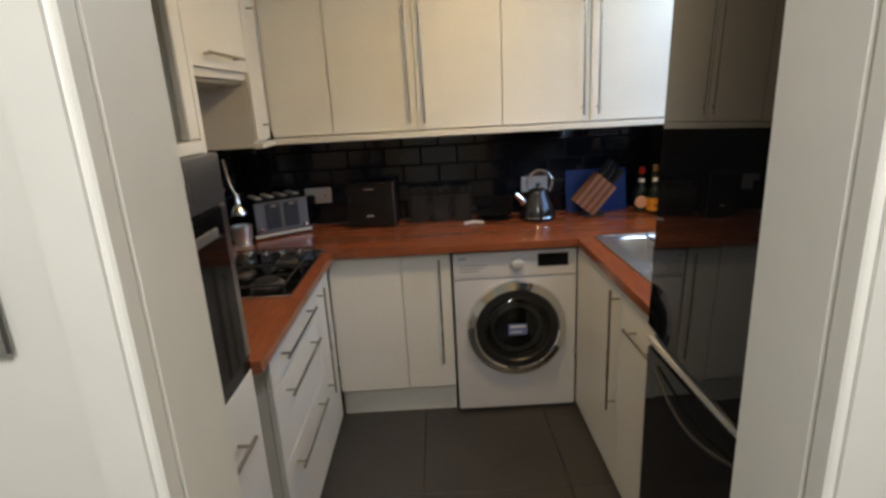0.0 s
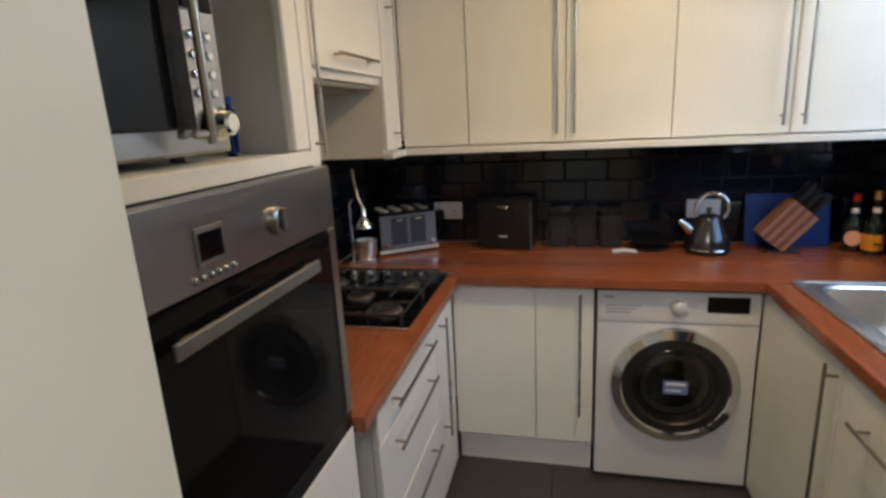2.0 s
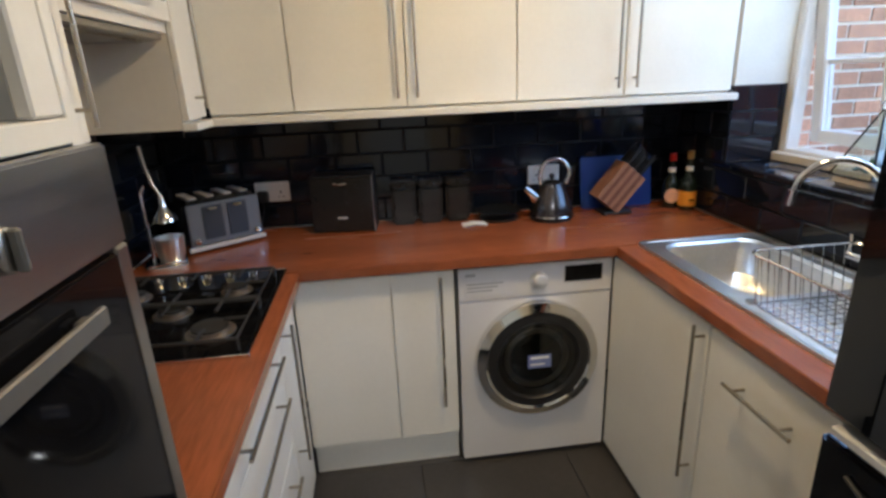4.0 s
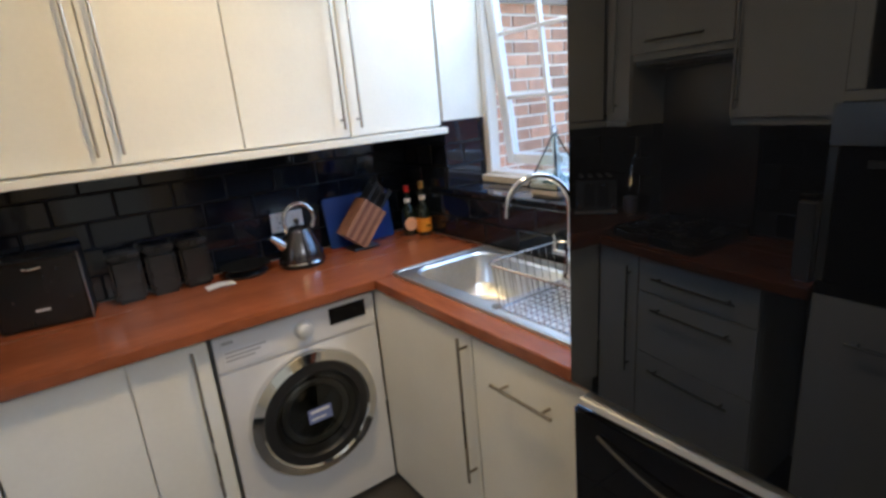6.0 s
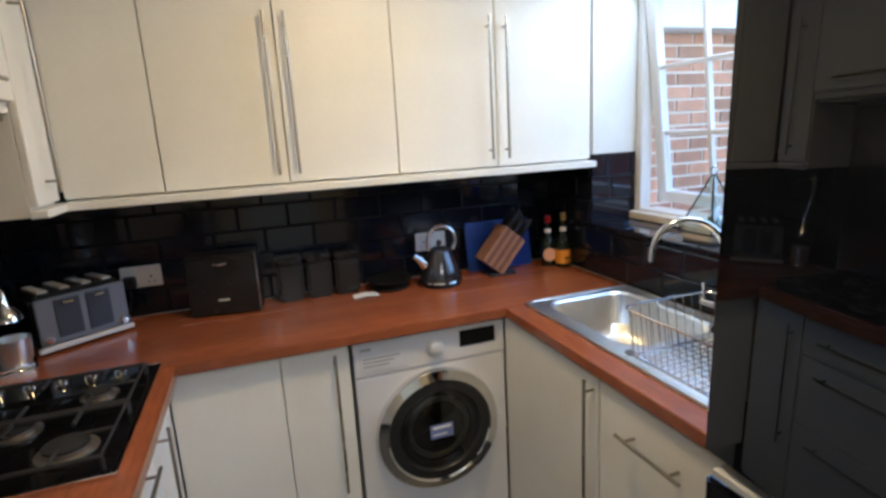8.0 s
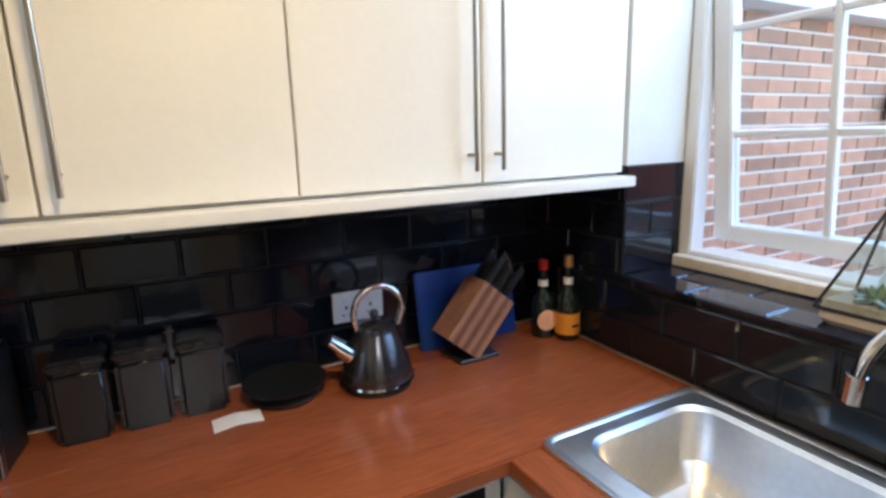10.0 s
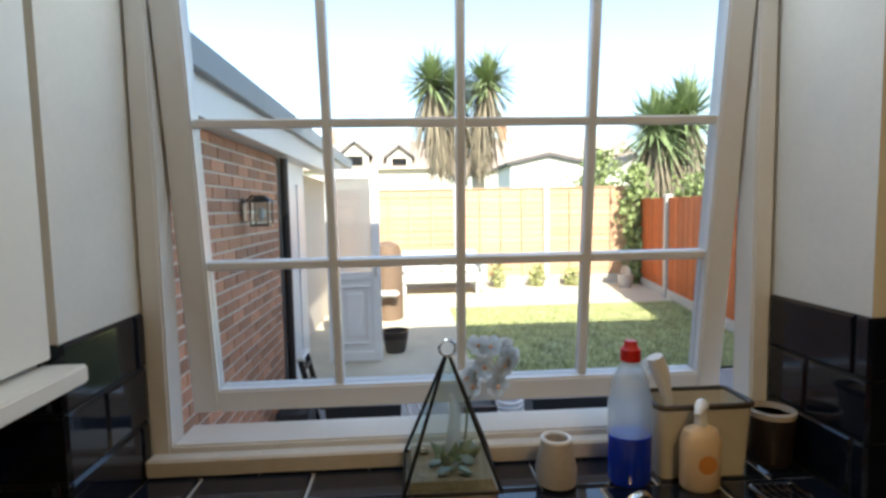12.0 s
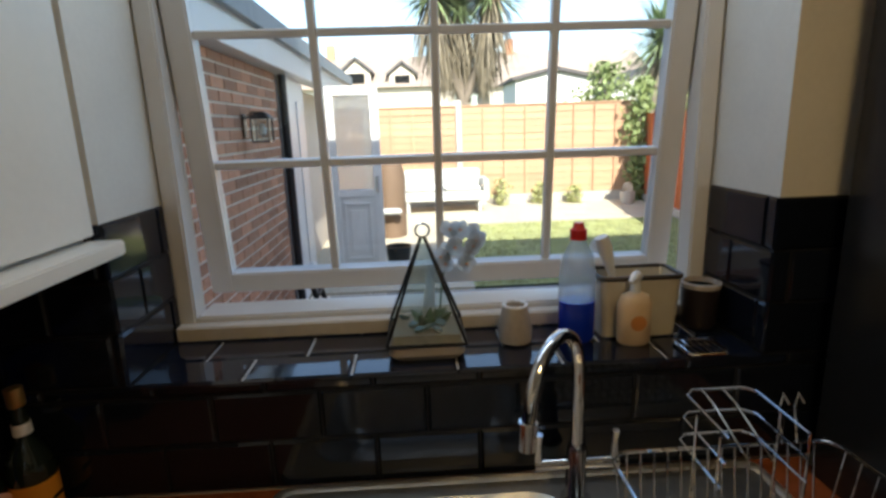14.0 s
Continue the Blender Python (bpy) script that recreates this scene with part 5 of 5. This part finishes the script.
side_fence = thing("fence", (FB - 0.1, -2.62, G), "orange-stained close-board side fence with concrete posts", "fence", rz=-9)
for i in range(5):
    x0 = -1.86 * (i + 1)
    part("post", box((x0 - 0.06, x0 + 0.06, -0.06, 0.06, 0, 1.80), bevel=0.006), CONCRETE, side_fence)
    part("gravel_board", box((x0 + 0.062, x0 + 1.798, -0.03, 0.03, 0, 0.16), bevel=0.004), CONCRETE, side_fence)
    for k in range(15):
        xx = x0 + 0.064 + 0.1155 * k
        part("board", box((xx, xx + 0.113, -0.012 + 0.006 * (k % 2), 0.010 + 0.006 * (k % 2), 0.165, 1.74)), ORANGEFENCE, side_fence)


# trees
def leaf_strip(bm, base, direction, length, width, droop, segs=4):
    d = Vector(direction).normalized()
    side = d.cross(Vector((0, 0, 1)))
    side = side.normalized() if side.length > 0.05 else Vector((1, 0, 0))
    prev = None
    for k in range(segs + 1):
        s = k / segs
        p = base + d * length * s + Vector((0, 0, -droop * length * s * s))
        w = width * (1 - s) ** 0.6 * (0.6 + 0.4 * min(1, s * 4))
        cur = (bm.verts.new(p - side * w), bm.verts.new(p + side * w))
        if prev:
            bm.faces.new((prev[0], prev[1], cur[1], cur[0]))
        prev = cur


def palm(loc, heads, trunk_top, label, seed, size=1.0, skirt=1.7):
    t = thing("palm_tree", loc, label, "palm tree")
    r = random.Random(seed)
    part("trunk", rod([(0, 0, 0), (0.03, 0.02, trunk_top * 0.5), (0, 0, trunk_top)], [0.20, 0.16, 0.14], 12), BARK, t, smooth=True)
    for hx, hy, hz in heads:
        part("limb", rod([(0, 0, trunk_top - 0.05), (hx * 0.6, hy * 0.6, trunk_top + (hz - trunk_top) * 0.4), (hx, hy, hz)], [0.13, 0.10, 0.08], 10), BARK, t, smooth=True)
        bm = bmesh.new()
        for k in range(430):
            a, e = r.uniform(0, 6.283), radians(r.uniform(-30, 88))
            d = (math.cos(a) * math.cos(e), math.sin(a) * math.cos(e), math.sin(e))
            leaf_strip(bm, Vector((hx, hy, hz + r.uniform(-0.15, 0.12))), d, r.uniform(0.7, 1.0) * size, 0.040, r.uniform(0.05, 0.45), 3)
        part("crown", bm, FROND, t)
        bm = bmesh.new()
        for k in range(420):
            drop = r.random() ** 1.2
            a, e = r.uniform(0, 6.283), radians(r.uniform(-62, -28) - 20 * drop)
            d = (math.cos(a) * math.cos(e), math.sin(a) * math.cos(e), math.sin(e))
            base = Vector((hx * (1 - 0.3 * drop), hy * (1 - 0.3 * drop), hz - drop * skirt))
            leaf_strip(bm, base, d, r.uniform(0.6, 1.0) * size * (1 - 0.35 * drop), 0.040, r.uniform(0.6, 1.1), 3)
        part("dead_skirt", bm, DEADFROND, t)
    return t


palm((16.0, 0.60, G), [(0, 0.80, 5.2), (0, -0.82, 5.2), (0.5, 0.05, 4.95)], 2.3, "twin-headed cordyline palm with brown skirts behind the fence", 5, 1.35)
palm((16.5, -6.0, G), [(0, 0.55, 3.9), (0.2, -0.6, 4.3), (0.5, -0.1, 3.6)], 1.6, "broad cordyline palm behind the side fence", 9, 2.0, 1.0)


def leafy(name, loc, spans, count, label, category, seed, mat=IVY, leaf=0.06, stem=True):
    t = thing(name, loc, label, category)
    r = random.Random(seed)
    sx, sy, sz = spans
    if stem:
        part("stems", rod([(0, 0, 0), (0.02 * sx, 0.1 * sy, sz * 0.5), (0, 0, sz * 0.85)], 0.02, 6), BARK, t)
    bm = bmesh.new()
    for k in range(count):
        z = r.random()
        s = 0.35 + 0.65 * math.sin(math.pi * min(1, z * 0.8 + 0.15)) + 0.25 * noise.noise((z * 5, seed, 0))
        p = Vector((r.gauss(0, 0.42) * sx * s, r.gauss(0, 0.42) * sy * s, z * sz))
        m = Matrix.Translation(p) @ Euler((r.uniform(0, 6), r.uniform(0, 6), r.uniform(0, 6))).to_matrix().to_4x4()
        q = leaf * r.uniform(0.6, 1.3)
        vs = [bm.verts.new(m @ Vector(c)) for c in ((-q, 0, 0), (0, -q * 0.6, 0), (q, 0, 0), (0, q * 0.6, 0))]
        bm.faces.new(vs)
    part("leaves", bm, mat, t)
    return t


leafy("ivy", (10.95, -2.5, G), (0.28, 0.34, 2.45), 1500, "ivy climbing where the two fences meet", "ivy", 3)
leafy("hedge", (11.2, -4.2, G), (0.6, 1.5, 2.25), 3500, "leafy hedge behind the side fence", "hedge", 4)
leafy("shrub", (13.0, -2.5, G), (0.7, 1.1, 2.95), 2600, "shrub behind the back fence", "shrub", 6)
for y, h, sd in ((0.45, 0.52, 11), (-0.35, 0.42, 12), (-1.05, 0.34, 13)):
    leafy("plant", (10.9, y - 0.1, G + 0.02), (0.22, 0.22, h), 260, "small pale leafy plant at the foot of the fence", "plant", sd, PALELEAF, 0.04)
ps = thing("garden_pot", (10.5, -2.1, G), "pale round garden pot at the corner of the lawn", "pot")
part("pot", lathe([(0.10, 0), (0.14, 0.10), (0.15, 0.26), (0.13, 0.26), (0.10, 0.2), (0, 0.2)], 20), CERAMIC, ps, smooth=True)
part("ball", lathe([(0.0, 0.2), (0.09, 0.25), (0.10, 0.33), (0.06, 0.42), (0, 0.44)], 16), WHITEFLOWER, ps, smooth=True)


def house(x, y, w, d, h, label, dormers=()):
    t = thing("house", (x, y, G), label, "house", "houses beyond the garden")
    part("wall", box((0, d, -w / 2, w / 2, 0, h)), RENDERED, t)
    bm = bmesh.new()
    a = [bm.verts.new(p) for p in ((-0.4, -w / 2 - 0.4, h), (d + 0.4, -w / 2 - 0.4, h), (d + 0.4, w / 2 + 0.4, h), (-0.4, w / 2 + 0.4, h))]
    b = [bm.verts.new(p) for p in ((d / 2, -w / 2, h + d * 0.36), (d / 2, w / 2, h + d * 0.36))]
    bm.faces.new((a[0], a[1], b[0]))
    bm.faces.new((a[2], a[3], b[1]))
    bm.faces.new((a[0], b[0], b[1], a[3]))
    bm.faces.new((a[1], a[2], b[1], b[0]))
    bm.faces.new(a)
    roof = part("roof", bm, ROOFTILE, t)
    part("chimney", box((d / 2 - 0.4, d / 2 + 0.4, w * 0.3, w * 0.3 + 0.6, h + d * 0.2, h + d * 0.36 + 0.9)), BRICK, roof)
    for dy, base, peak, half in dormers:
        dormer = part("dormer", prism([(-half, base - 0.9), (half, base - 0.9), (half, base), (0, peak), (-half, base)], 0.0, 2.6), RENDERED, t, "pale gabled dormer", m=pose(0.1, dy, 0, 0, 0, -90))
        part("dormer_roof", prism([(-half - 0.25, base - 0.12), (0, peak + 0.06), (half + 0.25, base - 0.12), (half + 0.25, base + 0.06), (0, peak + 0.26), (-half - 0.25, base + 0.06)], -0.25, 2.7), ROOFDARK, dormer, "dark overhanging verge and tiles")
        part("dormer_pane", box((-half * 0.6, half * 0.6, -0.03, -0.004, base - 0.75, base - 0.05)), BLACKGLASS, dormer)
    for k in range(max(2, int(w / 2.4))):
        yy = -w / 2 + (k + 0.5) * w / max(2, int(w / 2.4))
        for zz in (1.0, 3.6):
            if zz + 1.2 < h:
                wn = part("window", box((-0.05, -0.002, yy - 0.6, yy + 0.6, zz, zz + 1.15), bevel=0.01), UPVC, t)
                part("pane", box((-0.06, -0.051, yy - 0.52, yy + 0.52, zz + 0.08, zz + 1.07)), BLACKGLASS, wn)
    return t


house(40, 4.6, 11, 7, 4.45, "pale rendered house with two dormers in its tiled roof", dormers=((6.05 - 4.6, 5.55, 6.4, 1.0), (2.79 - 4.6, 5.35, 6.05, 0.9)))
house(40, -9.5, 12, 8, 4.3, "pale rendered house with a brown tiled roof beyond the garden")


def outbuilding(x, y, w, eave, peak, label):
    t = thing("outbuilding", (x, y, G), label, "outbuilding", "outbuildings beyond the garden")
    part("wall", prism([(-w / 2, 0), (w / 2, 0), (w / 2, eave), (0, peak), (-w / 2, eave)], 0, 3.0), PALECLAD, t, m=pose(0, 0, 0, 0, 0, -90))
    part("roof", prism([(-w / 2 - 0.15, eave - 0.03), (0, peak + 0.02), (w / 2 + 0.15, eave - 0.03), (w / 2 + 0.15, eave + 0.09), (0, peak + 0.15), (-w / 2 - 0.15, eave + 0.09)], -0.15, 3.1), ROOFDARK, t, m=pose(0, 0, 0, 0, 0, -90))


outbuilding(20.5, -3.2, 2.9, 3.2, 3.5, "white clad outbuilding with a dark low-pitched roof behind the fence")
outbuilding(24, -8.1, 4.4, 2.3, 3.75, "pale gabled outbuilding behind the side fence")

# ---- pieces of the walls, floors and paving ----
splash = thing("splashback", (LEFT + 0.002, 2.087, TOP + 0.001), "polished steel splashback sheet behind the hob", "splashback")
part("sheet", box((0, 0.006, -0.30, 0.30, 0, 0.74), bevel=0.001), SHEETSTEEL, splash)


def tile_bm(w, h, d=0.008):
    bm = bmesh.new()
    bv = min(0.005, w / 4, h / 4)
    r0 = [(0, 0, 0), (w, 0, 0), (w, h, 0), (0, h, 0)]
    r1 = [(0, 0, d * 0.35), (w, 0, d * 0.35), (w, h, d * 0.35), (0, h, d * 0.35)]
    r2 = [(bv, bv, d), (w - bv, bv, d), (w - bv, h - bv, d), (bv, h - bv, d)]
    vs = [[bm.verts.new(p) for p in r] for r in (r0, r1, r2)]
    for a, b in zip(vs, vs[1:]):
        for k in range(4):
            j = (k + 1) % 4
            bm.faces.new((a[k], a[j], b[j], b[k]))
    bm.faces.new(vs[-1])
    bmesh.ops.recalc_face_normals(bm, faces=bm.faces)
    return bm


MESHES = {}
rt = random.Random(12)


def lay(name, wall, mat, origin, u, v, length, height, tw, th, joint, bond=0.5, cuts=(), shift=0.0, tilt=0.35):
    """Lays tiles on a wall plane from origin along u and v (unit axes), leaving out the rectangles in cuts (u0, u1, v0, v1)."""
    u, v = Vector(u), Vector(v)
    n = u.cross(v)
    base = Matrix((u, v, n)).transposed().to_4x4()
    rows = int(math.ceil(height / (th + joint) - 1e-6))
    for r in range(rows):
        z0 = r * (th + joint)
        hh = min(th, height - z0)
        if hh < 0.012:
            continue
        x = -((bond * (r % 2) + shift) % 1.0) * (tw + joint)
        while x < length - 0.012:
            a, b = max(0, x), min(length, x + tw)
            x += tw + joint
            if b - a < 0.012:
                continue
            if any(a < c1 and b > c0 and z0 < c3 and z0 + hh > c2 for c0, c1, c2, c3 in cuts):
                continue
            key = (name, round(b - a, 3), round(hh, 3), mat.name)
            if key not in MESHES:
                bm = tile_bm(b - a, hh) if name == "tile" else box((0, b - a, 0, hh, 0, 0.009 if name == "brick" else 0.006), bevel=0.0016)
                me = bpy.data.meshes.new(name)
                bm.to_mesh(me)
                bm.free()
                me.materials.append(mat)
                MESHES[key] = me
            ob = new(name, MESHES[key])
            ob.parent = wall
            wob = pose(0, 0, 0, rt.uniform(-tilt, tilt), rt.uniform(-tilt, tilt), 0)
            ob.matrix_basis = Matrix.Translation(Vector(origin) + u * a + v * z0) @ base @ wob
    return


by = bpy.data.objects
structure("grout", box((LEFT - 0.007, RIGHT + 0.007, BACK + 0.0045, BACK + 0.0078, TOP + 0.001, TILETOP + 0.01)), GROUT, "dark grout between the black wall tiles")
structure("grout", box((LEFT - 0.0078, LEFT - 0.0045, 1.272, BACK + 0.004, TOP + 0.001, TILETOP)), GROUT, "dark grout between the black wall tiles")
structure("grout", box((RIGHT + 0.0045, RIGHT + 0.0078, 0.72, BACK + 0.004, TOP + 0.001, SILL - 0.010), (RIGHT + 0.0045, RIGHT + 0.0078, 0.72, WIN0 - 0.008, SILL - 0.010, TILETOP), (RIGHT + 0.0045, RIGHT + 0.0078, WIN1 + 0.008, BACK + 0.004, SILL - 0.010, TILETOP), (RIGHT + 0.0045, FX0, WIN0 - 0.0078, WIN0 - 0.0045, SILL - 0.010, TILETOP), (RIGHT + 0.0045, FX0, WIN1 + 0.0045, WIN1 + 0.0078, SILL - 0.010, TILETOP)), GROUT, "dark grout between the black wall tiles")
lay("tile", by["wall_back"], TILE, (LEFT, BACK + 0.0075, TOP + 0.002), (1, 0, 0), (0, 0, 1), RIGHT - LEFT, TILETOP - TOP + 0.02, 0.198, 0.098, 0.003, shift=0.43, tilt=0.6)
lay("tile", by["wall_left"], TILE, (LEFT - 0.0075, 1.272, TOP + 0.002), (0, 1, 0), (0, 0, 1), BACK - 1.272, 0.52, 0.198, 0.098, 0.003, cuts=[(0.515, 1.115, 0, 1)])
lay("tile", by["wall_window"], TILE, (RIGHT + 0.0075, BACK, TOP + 0.002), (0, -1, 0), (0, 0, 1), BACK - 0.72, SILL - TOP - 0.006, 0.198, 0.098, 0.003)
lay("tile", by["wall_window"], TILE, (RIGHT + 0.0075, WIN0, SILL), (0, -1, 0), (0, 0, 1), WIN0 - 0.72, TILETOP - SILL, 0.198, 0.098, 0.003, shift=0.3)
lay("tile", by["wall_window"], TILE, (RIGHT + 0.0075, BACK, SILL), (0, -1, 0), (0, 0, 1), BACK - WIN1, TILETOP - SILL, 0.198, 0.098, 0.003, shift=0.3)
lay("tile", by["wall_window"], TILE, (RIGHT, WIN1 + 0.0075, SILL), (1, 0, 0), (0, 0, 1), FX0 - RIGHT, TILETOP - SILL, 0.198, 0.098, 0.003)
lay("tile", by["wall_window"], TILE, (FX0, WIN0 - 0.0075, SILL), (-1, 0, 0), (0, 0, 1), FX0 - RIGHT, TILETOP - SILL, 0.198, 0.098, 0.003)
structure("sill_joints", box((RIGHT + 0.0095, FX0 + 0.05, WIN0, WIN1, SILL - 0.0075, SILL - 0.0045)), GROUTPALE, "pale joints between the sill tiles")
lay("tile", by["wall_window"], SILLTILE, (RIGHT, WIN1, SILL - 0.0075), (0, -1, 0), (1, 0, 0), WIN1 - WIN0, FX0 - RIGHT + 0.04, 0.198, 0.098, 0.004, tilt=0.2)
lay("floor_tile", floor, FLOORTILE, (-0.78, 0.0, -0.006), (1, 0, 0), (0, 1, 0), 1.9, 2.94, 0.597, 0.597, 0.003, 0.0, tilt=0.03)
lay("floor_tile", floor, FLOORTILE, (-0.78, -2.4, -0.006), (1, 0, 0), (0, 1, 0), 1.9, 2.397, 0.597, 0.597, 0.003, 0.0, tilt=0.03)
lay("slab", by["patio"], PAVING, (OUT + 0.02, -3.0, G - 0.012), (1, 0, 0), (0, 1, 0), 3.92, 5.96, 0.59, 0.59, 0.012, 0.5, tilt=0.15)
lay("brick", wall_brick, BRICK, (OUT + 0.01, WY + 0.009, G), (1, 0, 0), (0, 0, 1), 3.34, 2.08, 0.211, 0.061, 0.014, tilt=0.4)
